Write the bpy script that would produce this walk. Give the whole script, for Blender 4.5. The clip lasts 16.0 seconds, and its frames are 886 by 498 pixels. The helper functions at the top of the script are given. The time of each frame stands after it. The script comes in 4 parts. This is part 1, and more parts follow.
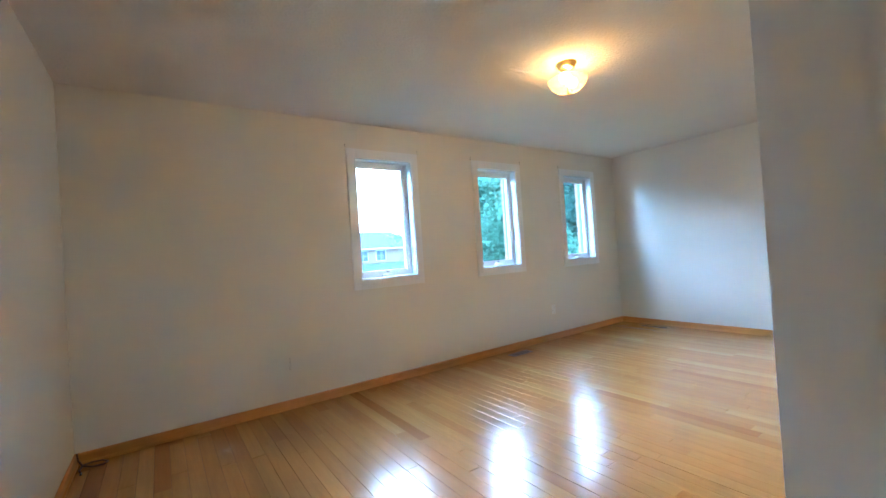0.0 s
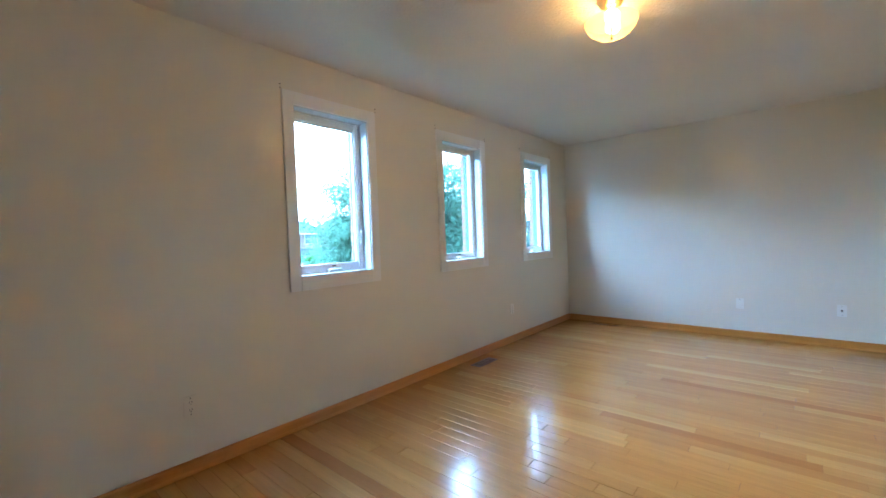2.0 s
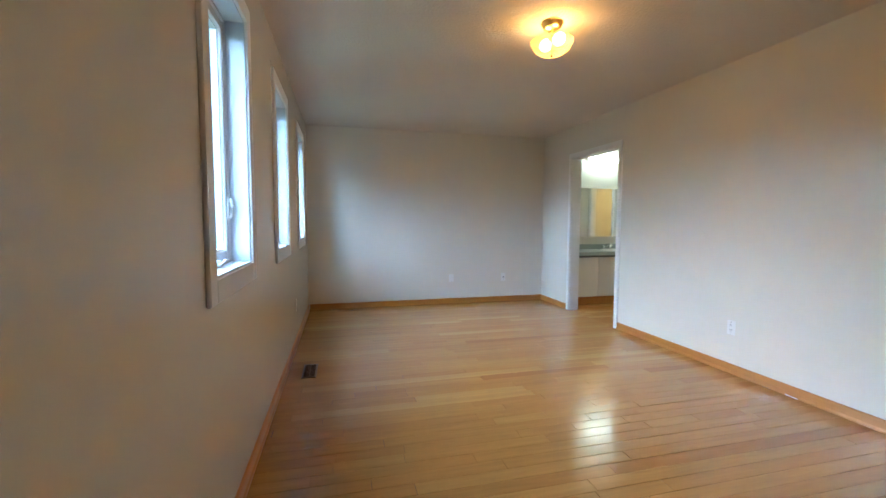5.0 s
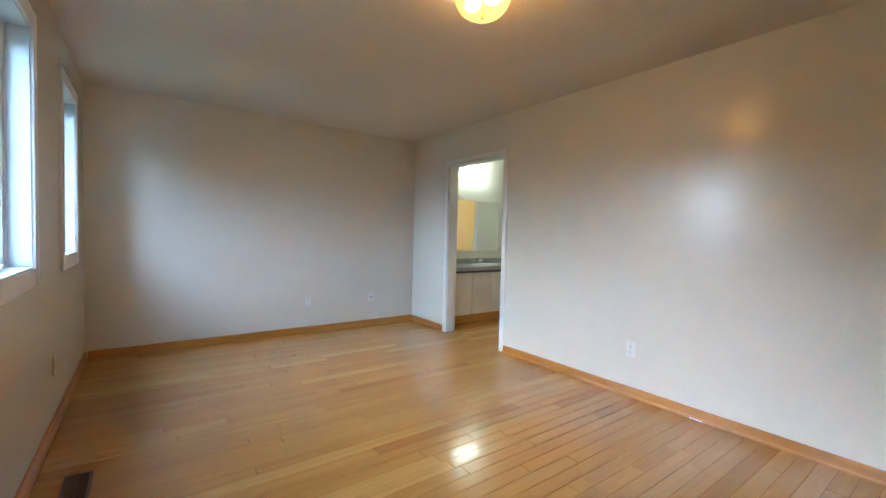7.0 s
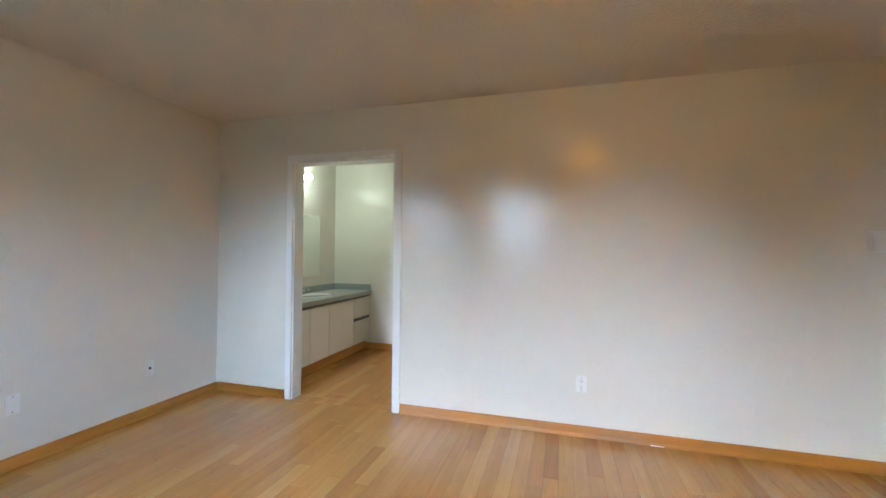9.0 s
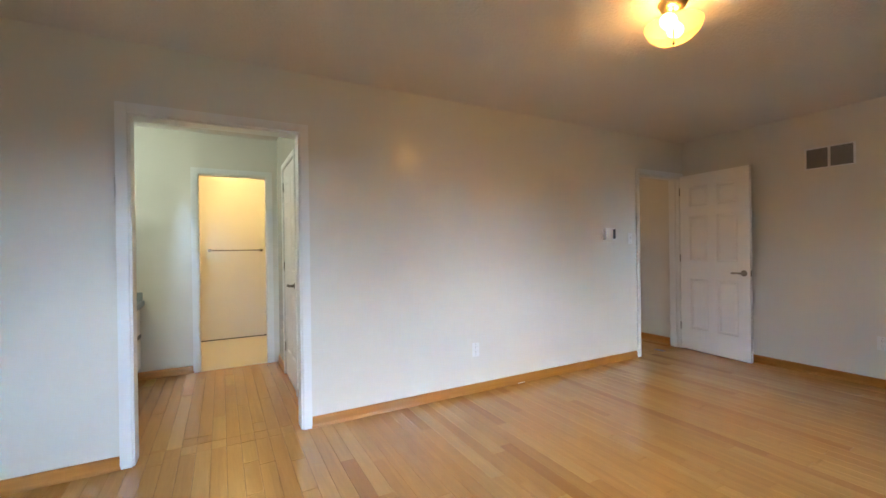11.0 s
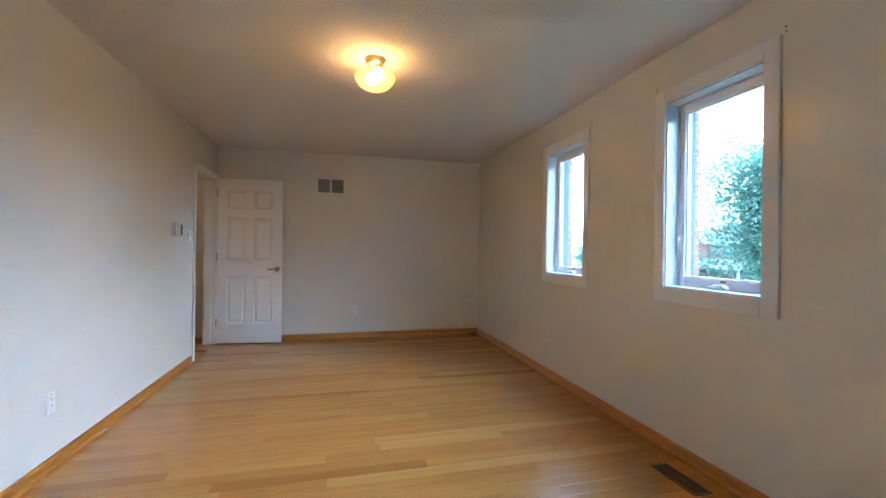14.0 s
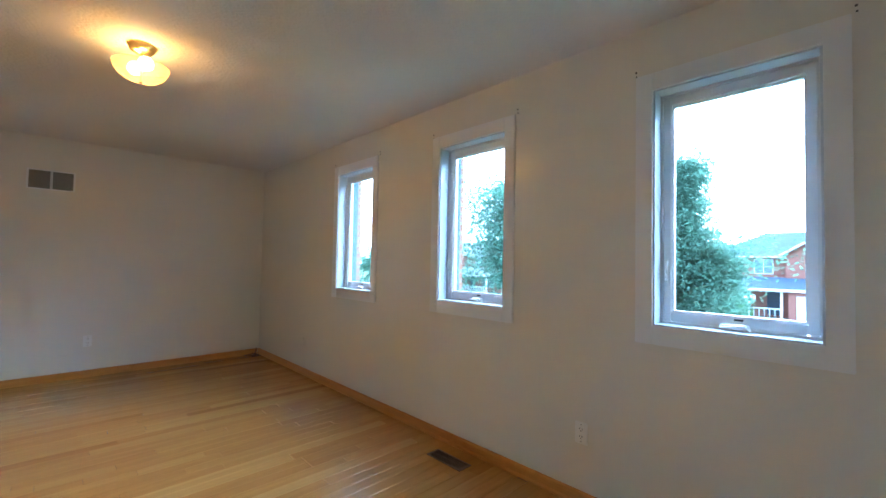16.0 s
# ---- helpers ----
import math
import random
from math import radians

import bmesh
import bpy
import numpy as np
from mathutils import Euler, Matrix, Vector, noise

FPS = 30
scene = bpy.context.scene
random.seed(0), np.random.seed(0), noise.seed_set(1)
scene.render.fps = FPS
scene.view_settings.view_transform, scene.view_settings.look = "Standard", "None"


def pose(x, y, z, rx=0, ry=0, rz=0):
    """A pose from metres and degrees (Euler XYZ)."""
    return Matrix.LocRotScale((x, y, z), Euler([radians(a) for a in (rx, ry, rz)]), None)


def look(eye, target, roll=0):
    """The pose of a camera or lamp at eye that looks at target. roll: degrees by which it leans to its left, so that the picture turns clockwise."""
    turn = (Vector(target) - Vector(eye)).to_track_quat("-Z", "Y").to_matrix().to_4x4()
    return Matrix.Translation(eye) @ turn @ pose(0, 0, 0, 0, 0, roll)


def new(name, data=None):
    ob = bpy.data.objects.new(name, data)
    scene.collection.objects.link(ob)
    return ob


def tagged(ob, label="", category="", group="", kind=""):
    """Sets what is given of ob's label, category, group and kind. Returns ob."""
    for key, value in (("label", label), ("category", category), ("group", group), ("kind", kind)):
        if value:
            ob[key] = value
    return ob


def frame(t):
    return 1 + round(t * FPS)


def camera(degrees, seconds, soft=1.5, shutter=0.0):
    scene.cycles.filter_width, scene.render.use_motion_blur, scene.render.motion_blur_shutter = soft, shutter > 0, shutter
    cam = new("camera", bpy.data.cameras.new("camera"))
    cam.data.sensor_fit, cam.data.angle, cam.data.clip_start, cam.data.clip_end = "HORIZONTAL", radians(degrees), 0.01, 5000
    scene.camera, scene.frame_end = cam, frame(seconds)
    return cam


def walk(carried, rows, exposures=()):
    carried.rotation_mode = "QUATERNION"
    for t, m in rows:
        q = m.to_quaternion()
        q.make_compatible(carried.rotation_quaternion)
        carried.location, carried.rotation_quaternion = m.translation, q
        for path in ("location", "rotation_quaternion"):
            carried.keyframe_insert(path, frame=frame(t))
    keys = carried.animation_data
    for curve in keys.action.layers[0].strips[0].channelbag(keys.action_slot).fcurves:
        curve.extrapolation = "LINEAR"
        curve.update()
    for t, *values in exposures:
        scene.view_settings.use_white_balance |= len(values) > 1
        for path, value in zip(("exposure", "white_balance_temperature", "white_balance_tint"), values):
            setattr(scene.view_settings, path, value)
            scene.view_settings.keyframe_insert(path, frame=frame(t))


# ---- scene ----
cam = camera(94.9, 16.0)
PATH = [
    (0, (0.498, -0.08, 1.193), (1.644, 1.559, 1.213), -3.8),
    (0.1, (0.498, -0.037, 1.196), (1.693, 1.566, 1.179), -2.8),
    (0.5, (0.556, 0.06, 1.206), (1.924, 1.519, 1.176), -3.6),
    (1, (0.602, 0.291, 1.211), (1.981, 1.738, 1.171), -3.0),
    (1.5, (0.667, 0.563, 1.227), (2.041, 2.015, 1.155), -2.2),
    (2, (0.621, 0.951, 1.224), (2.126, 2.267, 1.167), -2.1),
    (2.5, (0.638, 1.312, 1.22), (2.239, 2.511, 1.175), -1.9),
    (3, (0.593, 1.682, 1.225), (2.313, 2.701, 1.166), -1.6),
    (3.5, (0.474, 2.101, 1.212), (2.317, 2.871, 1.107), -1.0),
    (4, (0.493, 2.494, 1.204), (2.438, 2.944, 1.089), -0.3),
    (4.5, (0.533, 2.855, 1.188), (2.527, 2.755, 1.072), -0.2),
    (5, (0.469, 2.999, 1.196), (2.404, 2.512, 1.06), 0.2),
    (5.2, (0.507, 3.031, 1.222), (2.404, 2.415, 1.078), 1.8),
    (7.5, (1.752, 2.987, 1.204), (3.205, 1.613, 1.161), 0.5),
    (8, (2.198, 3.017, 1.235), (3.378, 1.402, 1.225), 0.8),
    (10.3, (4.252, 2.931, 1.266), (3.9, 0.962, 1.291), -0.9),
    (10.5, (4.41, 2.918, 1.257), (3.899, 0.985, 1.283), -1.1),
    (11, (4.885, 2.919, 1.233), (3.928, 1.163, 1.228), -0.8),
    (11.5, (5.287, 2.834, 1.206), (3.928, 1.367, 1.187), -0.3),
    (12, (5.589, 2.686, 1.192), (3.883, 1.644, 1.185), 0.1),
    (12.5, (5.751, 2.459, 1.224), (3.828, 1.91, 1.216), 0.5),
    (13, (5.752, 2.136, 1.226), (3.758, 1.982, 1.218), 0.2),
    (13.5, (5.728, 1.749, 1.224), (3.741, 1.971, 1.209), 0.3),
    (14, (5.587, 1.478, 1.206), (3.649, 1.969, 1.207), 0.8),
    (14.5, (5.513, 1.302, 1.224), (3.672, 2.083, 1.248), 1.6),
    (15, (5.593, 1.211, 1.244), (3.901, 2.275, 1.285), 2.2),
    (15.5, (5.658, 1.274, 1.269), (4.17, 2.609, 1.328), 2.1),
    (16, (5.669, 1.35, 1.277), (4.235, 2.742, 1.34), 1.1),
]
# the camera's own balance drifts: cooler towards the windows, warmer towards the inner wall
BALANCE = [(0, 5.2, 5200, 0), (0.4, 4.95, 5250, 0), (1, 4.88, 5300, 0), (3.5, 4.82, 5400, 1), (5, 4.58, 6100, 5), (8, 4.6, 6450, 6), (11, 4.62, 6550, 9),
           (12, 4.6, 6200, 9), (14.5, 4.66, 5700, 5), (16, 4.6, 5650, 3)]
walk(cam, [(t, look(eye, target, roll)) for t, eye, target, roll in PATH], BALANCE)

# ---- world, sun, exposure ----
def rgb(r, g, b):
    return (r, g, b, 1.0)


SUN_ELEVATION, SUN_TURN = radians(30), radians(20)
world = bpy.data.worlds.new("overcast_sky")
scene.world = world
world.use_nodes = True
wn = world.node_tree
wn.nodes.clear()
sky = wn.nodes.new("ShaderNodeTexSky")
sky.sky_type, sky.sun_disc = "NISHITA", False
sky.sun_elevation, sky.sun_rotation, sky.dust_density = SUN_ELEVATION, SUN_TURN, 4.0
cloud = wn.nodes.new("ShaderNodeMix")
cloud.data_type = "RGBA"
cloud.inputs[0].default_value = 0.92
cloud.inputs[7].default_value = rgb(4.5, 6.8, 10.2)
back = wn.nodes.new("ShaderNodeBackground")
back.inputs[1].default_value = 0.128
wout = wn.nodes.new("ShaderNodeOutputWorld")
# bright hazy cloud, a little lighter towards the horizon than overhead
wtc = wn.nodes.new("ShaderNodeTexCoord")
wsep = wn.nodes.new("ShaderNodeSeparateXYZ")
wup = wn.nodes.new("ShaderNodeMapRange")
wup.inputs[1].default_value, wup.inputs[2].default_value = 0.0, 1.0
wup.inputs[3].default_value, wup.inputs[4].default_value = 1.3, 1.0
wmul = wn.nodes.new("ShaderNodeVectorMath")
wmul.operation = "SCALE"
wn.links.new(wtc.outputs["Generated"], wsep.inputs[0])
wn.links.new(wsep.outputs[2], wup.inputs[0])
wn.links.new(sky.outputs[0], cloud.inputs[6])
wn.links.new(cloud.outputs[2], wmul.inputs[0])
# the hidden sun stands beyond the street, so that half of the cloud is the brighter one
wside = wn.nodes.new("ShaderNodeMapRange")
wside.inputs[1].default_value, wside.inputs[2].default_value = -0.3, 1.0
wside.inputs[3].default_value, wside.inputs[4].default_value = 0.45, 1.7
wboth = wn.nodes.new("ShaderNodeMath")
wboth.operation = "MULTIPLY"
wn.links.new(wsep.outputs[1], wside.inputs[0])
wn.links.new(wup.outputs[0], wboth.inputs[0])
wn.links.new(wside.outputs[0], wboth.inputs[1])
# below the horizon lies dark land
wland = wn.nodes.new("ShaderNodeMapRange")
wland.inputs[1].default_value, wland.inputs[2].default_value = -0.03, 0.0
wland.inputs[3].default_value, wland.inputs[4].default_value = 0.04, 1.0
wwhole = wn.nodes.new("ShaderNodeMath")
wwhole.operation = "MULTIPLY"
wn.links.new(wsep.outputs[2], wland.inputs[0])
wn.links.new(wboth.outputs[0], wwhole.inputs[0])
wn.links.new(wland.outputs[0], wwhole.inputs[1])
wn.links.new(wwhole.outputs[0], wmul.inputs["Scale"])
wn.links.new(wmul.outputs[0], back.inputs[0])
wn.links.new(back.outputs[0], wout.inputs[0])

sun_data = bpy.data.lights.new("sun", "SUN")
sun_data.energy, sun_data.angle, sun_data.color = 0.03, radians(20), (1.0, 0.95, 0.88)
sun = new("sun", sun_data)
sun.matrix_world = look((20 * math.sin(SUN_TURN), 20 * math.cos(SUN_TURN), 20 * math.tan(SUN_ELEVATION)), (0, 0, 0))
BULB, VANITY, HALL, BATH = 2.8, 2.2, 0.9, 5.5   # strengths of the lamps
scene.view_settings.exposure = 4.4


# ---- materials ----
def material(name, color, rough=0.5, metal=0.0, vary=0.06, scale=3.0, bump=0.0, bump_scale=60.0, spec=0.5, coat=0.0, rough_vary=0.05, island=0.0, alpha_noise=0.0):
    m = bpy.data.materials.new(name)
    m.use_nodes = True
    nt = m.node_tree
    b = nt.nodes["Principled BSDF"]
    tc = nt.nodes.new("ShaderNodeTexCoord")
    n1 = nt.nodes.new("ShaderNodeTexNoise")
    n1.inputs["Scale"].default_value, n1.inputs["Detail"].default_value = scale, 5.0
    nt.links.new(tc.outputs["Object"], n1.inputs["Vector"])
    ramp = nt.nodes.new("ShaderNodeMix")
    ramp.data_type = "RGBA"
    ramp.inputs[6].default_value = rgb(*[c * (1 - vary) for c in color])
    ramp.inputs[7].default_value = rgb(*[min(1, c * (1 + vary)) for c in color])
    nt.links.new(n1.outputs[0], ramp.inputs[0])
    last = ramp.outputs[2]
    if island:
        geo = nt.nodes.new("ShaderNodeNewGeometry")
        hsv = nt.nodes.new("ShaderNodeHueSaturation")
        mr = nt.nodes.new("ShaderNodeMapRange")
        mr.inputs[3].default_value, mr.inputs[4].default_value = 1 - island, 1 + island
        nt.links.new(geo.outputs["Random Per Island"], mr.inputs[0])
        nt.links.new(mr.outputs[0], hsv.inputs["Value"])
        nt.links.new(last, hsv.inputs["Color"])
        last = hsv.outputs[0]
    nt.links.new(last, b.inputs["Base Color"])
    mr = nt.nodes.new("ShaderNodeMapRange")
    mr.inputs[3].default_value, mr.inputs[4].default_value = max(0.02, rough - rough_vary), min(1, rough + rough_vary)
    nt.links.new(n1.outputs[0], mr.inputs[0])
    nt.links.new(mr.outputs[0], b.inputs["Roughness"])
    b.inputs["Metallic"].default_value = metal
    b.inputs["Specular IOR Level"].default_value = spec
    b.inputs["Coat Weight"].default_value = coat
    b.inputs["Coat Roughness"].default_value = 0.12
    if bump:
        n2 = nt.nodes.new("ShaderNodeTexNoise")
        n2.inputs["Scale"].default_value, n2.inputs["Detail"].default_value = bump_scale, 4.0
        nt.links.new(tc.outputs["Object"], n2.inputs["Vector"])
        bp = nt.nodes.new("ShaderNodeBump")
        bp.inputs["Strength"].default_value, bp.inputs["Distance"].default_value = bump, 0.01
        nt.links.new(n2.outputs[0], bp.inputs["Height"])
        nt.links.new(bp.outputs[0], b.inputs["Normal"])
    return m


def wood(name, dark, mid, light, rough, along=1, per_object=True, coat=0.0, few=False, cup=0.0):
    """Wood with its grain along one axis of the object (0 x, 1 y, 2 z); each board takes its own tone."""
    m = bpy.data.materials.new(name)
    m.use_nodes = True
    nt = m.node_tree
    b = nt.nodes["Principled BSDF"]
    tc = nt.nodes.new("ShaderNodeTexCoord")
    info = nt.nodes.new("ShaderNodeObjectInfo")
    geo = nt.nodes.new("ShaderNodeNewGeometry")
    rnd = info.outputs["Random"] if per_object else geo.outputs["Random Per Island"]
    shift = nt.nodes.new("ShaderNodeVectorMath")
    shift.operation = "MULTIPLY_ADD"
    mul = nt.nodes.new("ShaderNodeVectorMath")
    mul.operation = "SCALE"
    mul.inputs[0].default_value = (37.0, 53.0, 11.0)
    nt.links.new(rnd, mul.inputs["Scale"])
    nt.links.new(tc.outputs["Object"], shift.inputs[0])
    stretch = [28.0, 28.0, 28.0]
    stretch[along] = 1.6
    shift.inputs[1].default_value = stretch
    nt.links.new(mul.outputs[0], shift.inputs[2])
    grain = nt.nodes.new("ShaderNodeTexNoise")
    grain.inputs["Scale"].default_value, grain.inputs["Detail"].default_value, grain.inputs["Distortion"].default_value = 1.0, 6.0, 0.6
    nt.links.new(shift.outputs[0], grain.inputs["Vector"])
    fine = nt.nodes.new("ShaderNodeTexNoise")
    fine.inputs["Scale"].default_value, fine.inputs["Detail"].default_value = 6.0, 3.0
    nt.links.new(shift.outputs[0], fine.inputs["Vector"])
    tone = nt.nodes.new("ShaderNodeValToRGB")
    e = tone.color_ramp.elements
    e[0].position, e[0].color = 0.0, rgb(*dark)
    e[1].position, e[1].color = 1.0, rgb(*light)
    # in the floor only a few boards are much darker or paler than the rest
    e.new(0.09 if few else 0.22).color = rgb(*[(a + (2 * c if few else c)) / (3 if few else 2) for a, c in zip(dark, mid)])
    e.new(0.5).color = rgb(*mid)
    e.new(0.86 if few else 0.8).color = rgb(*[((3 if few else 2) * a + c) / (4 if few else 3) for a, c in zip(mid, light)])
    nt.links.new(rnd, tone.inputs[0])
    a1 = nt.nodes.new("ShaderNodeMapRange")
    a1.inputs[1].default_value, a1.inputs[2].default_value = 0.3, 0.72
    a1.inputs[3].default_value, a1.inputs[4].default_value = 0.91, 1.07
    nt.links.new(grain.outputs[0], a1.inputs[0])
    a2 = nt.nodes.new("ShaderNodeMapRange")
    a2.inputs[1].default_value, a2.inputs[2].default_value = 0.3, 0.7
    a2.inputs[3].default_value, a2.inputs[4].default_value = 0.95, 1.04
    nt.links.new(fine.outputs[0], a2.inputs[0])
    mm = nt.nodes.new("ShaderNodeMath")
    mm.operation = "MULTIPLY"
    nt.links.new(a1.outputs[0], mm.inputs[0])
    nt.links.new(a2.outputs[0], mm.inputs[1])
    hsv = nt.nodes.new("ShaderNodeHueSaturation")
    nt.links.new(mm.outputs[0], hsv.inputs["Value"])
    nt.links.new(tone.outputs[0], hsv.inputs["Color"])
    nt.links.new(hsv.outputs[0], b.inputs["Base Color"])
    rr = nt.nodes.new("ShaderNodeMapRange")
    rr.inputs[3].default_value, rr.inputs[4].default_value = rough - 0.04, rough + 0.06
    nt.links.new(grain.outputs[0], rr.inputs[0])
    nt.links.new(rr.outputs[0], b.inputs["Roughness"])
    b.inputs["Coat Weight"].default_value, b.inputs["Coat Roughness"].default_value = coat, 0.08
    bp = nt.nodes.new("ShaderNodeBump")
    bp.inputs["Strength"].default_value, bp.inputs["Distance"].default_value = 0.06, 0.002
    nt.links.new(grain.outputs[0], bp.inputs["Height"])
    nt.links.new(bp.outputs[0], b.inputs["Normal"])
    if cup:   # each board is slightly crowned across its width, some more than others
        across = nt.nodes.new("ShaderNodeSeparateXYZ")
        square = nt.nodes.new("ShaderNodeMath")
        square.operation = "MULTIPLY"
        amount = nt.nodes.new("ShaderNodeMapRange")
        amount.inputs[3].default_value, amount.inputs[4].default_value = -1.4 * cup, -0.5 * cup
        height = nt.nodes.new("ShaderNodeMath")
        height.operation = "MULTIPLY"
        crown = nt.nodes.new("ShaderNodeBump")
        crown.inputs["Strength"].default_value, crown.inputs["Distance"].default_value = 1.0, 1.0
        nt.links.new(tc.outputs["Object"], across.inputs[0])
        nt.links.new(across.outputs[0], square.inputs[0])
        nt.links.new(across.outputs[0], square.inputs[1])
        nt.links.new(rnd, amount.inputs[0])
        nt.links.new(square.outputs[0], height.inputs[0])
        nt.links.new(amount.outputs[0], height.inputs[1])
        nt.links.new(height.outputs[0], crown.inputs["Height"])
        nt.links.new(bp.outputs[0], crown.inputs["Normal"])
        nt.links.new(crown.outputs[0], b.inputs["Normal"])
        nt.links.new(crown.outputs[0], b.inputs["Coat Normal"])
    return m


def glow(name, color, strength):
    m = bpy.data.materials.new(name)
    m.use_nodes = True
    b = m.node_tree.nodes["Principled BSDF"]
    b.inputs["Base Color"].default_value = rgb(0.9, 0.9, 0.9)
    b.inputs["Emission Color"].default_value = rgb(*color)
    b.inputs["Emission Strength"].default_value = strength
    return m


def glass(name, color, rough):
    m = bpy.data.materials.new(name)
    m.use_nodes = True
    nt = m.node_tree
    nt.nodes.remove(nt.nodes["Principled BSDF"])
    out = nt.nodes["Material Output"]
    clear = nt.nodes.new("ShaderNodeBsdfTransparent")
    clear.inputs[0].default_value = rgb(*color)
    gloss = nt.nodes.new("ShaderNodeBsdfGlossy")
    gloss.inputs["Roughness"].default_value = rough
    lw = nt.nodes.new("ShaderNodeLayerWeight")
    pw = nt.nodes.new("ShaderNodeMath")
    pw.operation, pw.inputs[1].default_value = "POWER", 4.0
    nt.links.new(lw.outputs["Facing"], pw.inputs[0])
    fr = nt.nodes.new("ShaderNodeMath")
    fr.operation = "MULTIPLY_ADD"
    fr.inputs[1].default_value, fr.inputs[2].default_value = 0.6, 0.03
    nt.links.new(pw.outputs[0], fr.inputs[0])
    mix = nt.nodes.new("ShaderNodeMixShader")
    nt.links.new(fr.outputs[0], mix.inputs[0])
    nt.links.new(clear.outputs[0], mix.inputs[1])
    nt.links.new(gloss.outputs[0], mix.inputs[2])
    nt.links.new(mix.outputs[0], out.inputs[0])
    return m


M_WALL = material("cream_wall_paint", (0.75, 0.71, 0.635), 0.19, vary=0.02, scale=1.2, bump=0.04, bump_scale=220, spec=0.34, rough_vary=0.025)
M_CEIL = material("stippled_ceiling_paint", (0.71, 0.66, 0.61), 0.9, vary=0.03, scale=2.0, bump=0.55, bump_scale=55, spec=0.2)
M_WHITE = material("white_trim_paint", (0.80, 0.79, 0.77), 0.32, vary=0.02, scale=6, bump=0.03, bump_scale=90)
M_DOOR = material("white_door_paint", (0.88, 0.85, 0.82), 0.38, vary=0.02, scale=5, bump=0.05, bump_scale=150)
M_VINYL = material("white_window_vinyl", (0.74, 0.74, 0.74), 0.3, vary=0.015)
# white reveals, with the bluish shade of the recess put into the base colour
M_REVEAL = material("reveal_paint_blue_shade", (0.55, 0.58, 0.62), 0.4, vary=0.02)
# the cladding is white vinyl; its blue skylit tone is put into this colour
M_CLAD = material("cladding_skylight_tint", (0.08, 0.115, 0.17), 0.9, vary=0.05, spec=0.03)
M_CASING = material("window_casing_paint", (0.78, 0.78, 0.78), 0.4, vary=0.02, bump=0.03, bump_scale=120)
M_PLASTIC = material("white_plastic", (0.78, 0.77, 0.74), 0.3, vary=0.01)
M_BLACK = material("dark_plastic", (0.02, 0.02, 0.02), 0.35, vary=0.1)
M_SLOT = material("dark_slot", (0.03, 0.03, 0.03), 0.8)
M_BRASS = material("polished_brass", (0.90, 0.66, 0.28), 0.30, metal=1.0, vary=0.05)
M_NICKEL = material("satin_nickel", (0.36, 0.33, 0.29), 0.28, metal=1.0, vary=0.05)
M_DARKMETAL = material("dark_bronze_metal", (0.16, 0.13, 0.10), 0.35, metal=1.0, vary=0.1)
M_CHROME = material("chrome", (0.75, 0.76, 0.78), 0.08, metal=1.0, vary=0.02)
M_BRONZE = material("brown_metal_register", (0.16, 0.09, 0.05), 0.45, metal=0.5, vary=0.1)
M_GREY = material("grey_painted_metal", (0.30, 0.29, 0.27), 0.5, vary=0.06)
M_OAK = wood("honey_oak_baseboard", (0.44, 0.165, 0.022), (0.50, 0.195, 0.028), (0.54, 0.23, 0.040), 0.33, along=0, coat=0.2)
M_OAK_Y = wood("honey_oak_baseboard_across", (0.44, 0.165, 0.022), (0.50, 0.195, 0.028), (0.54, 0.23, 0.040), 0.33, along=1, coat=0.2)
M_PLANK = wood("maple_floor_plank", (0.365, 0.148, 0.034), (0.47, 0.210, 0.050), (0.54, 0.275, 0.076), 0.22, along=1, coat=0.33, few=True, cup=0.05)
M_GAP = material("dark_plank_joint", (0.16, 0.08, 0.035), 0.8)
M_COUNTER = material("grey_green_laminate", (0.32, 0.35, 0.34), 0.3, vary=0.12, scale=60)
M_LAMINATE = material("off_white_laminate", (0.70, 0.66, 0.57), 0.35, vary=0.02)
M_PULL = material("grey_metal_pull", (0.12, 0.11, 0.10), 0.4, metal=0.6)
M_PORCELAIN = material("white_porcelain", (0.85, 0.85, 0.83), 0.1, vary=0.01)
M_TILE = material("beige_sheet_floor", (0.68, 0.58, 0.42), 0.3, vary=0.06, scale=8)
M_BRICK = material("red_brown_brick", (0.20, 0.10, 0.065), 0.95, spec=0.05, vary=0.2, scale=14, bump=0.4, bump_scale=90, island=0.2)
M_MORTAR = material("grey_mortar", (0.20, 0.19, 0.18), 0.95, spec=0.05, vary=0.1, bump=0.3)
M_CABLE = material("red_brown_cable", (0.07, 0.02, 0.015), 0.4)
M_GRASS = material("lawn_grass", (0.06, 0.10, 0.03), 0.95, vary=0.3, scale=0.8, bump=0.5, bump_scale=20)
M_ROAD = material("asphalt", (0.06, 0.06, 0.06), 0.9, vary=0.15, scale=2, bump=0.3, bump_scale=80)
M_CONCRETE = material("concrete_drive", (0.20, 0.19, 0.18), 0.9, vary=0.08, scale=2)
M_LEAF = material("green_leaves", (0.10, 0.18, 0.125), 0.9, vary=0.25, scale=1.5, island=0.2, spec=0.1)
M_NEEDLE = material("dark_spruce_needles", (0.06, 0.12, 0.095), 0.9, vary=0.25, scale=1.5, island=0.2, spec=0.1)
M_BUSH = material("bright_bush_leaves", (0.05, 0.14, 0.03), 0.6, vary=0.2, scale=2, island=0.3)
M_BARK = material("tree_bark", (0.09, 0.07, 0.05), 0.95, vary=0.25, scale=10, bump=0.6, bump_scale=30)
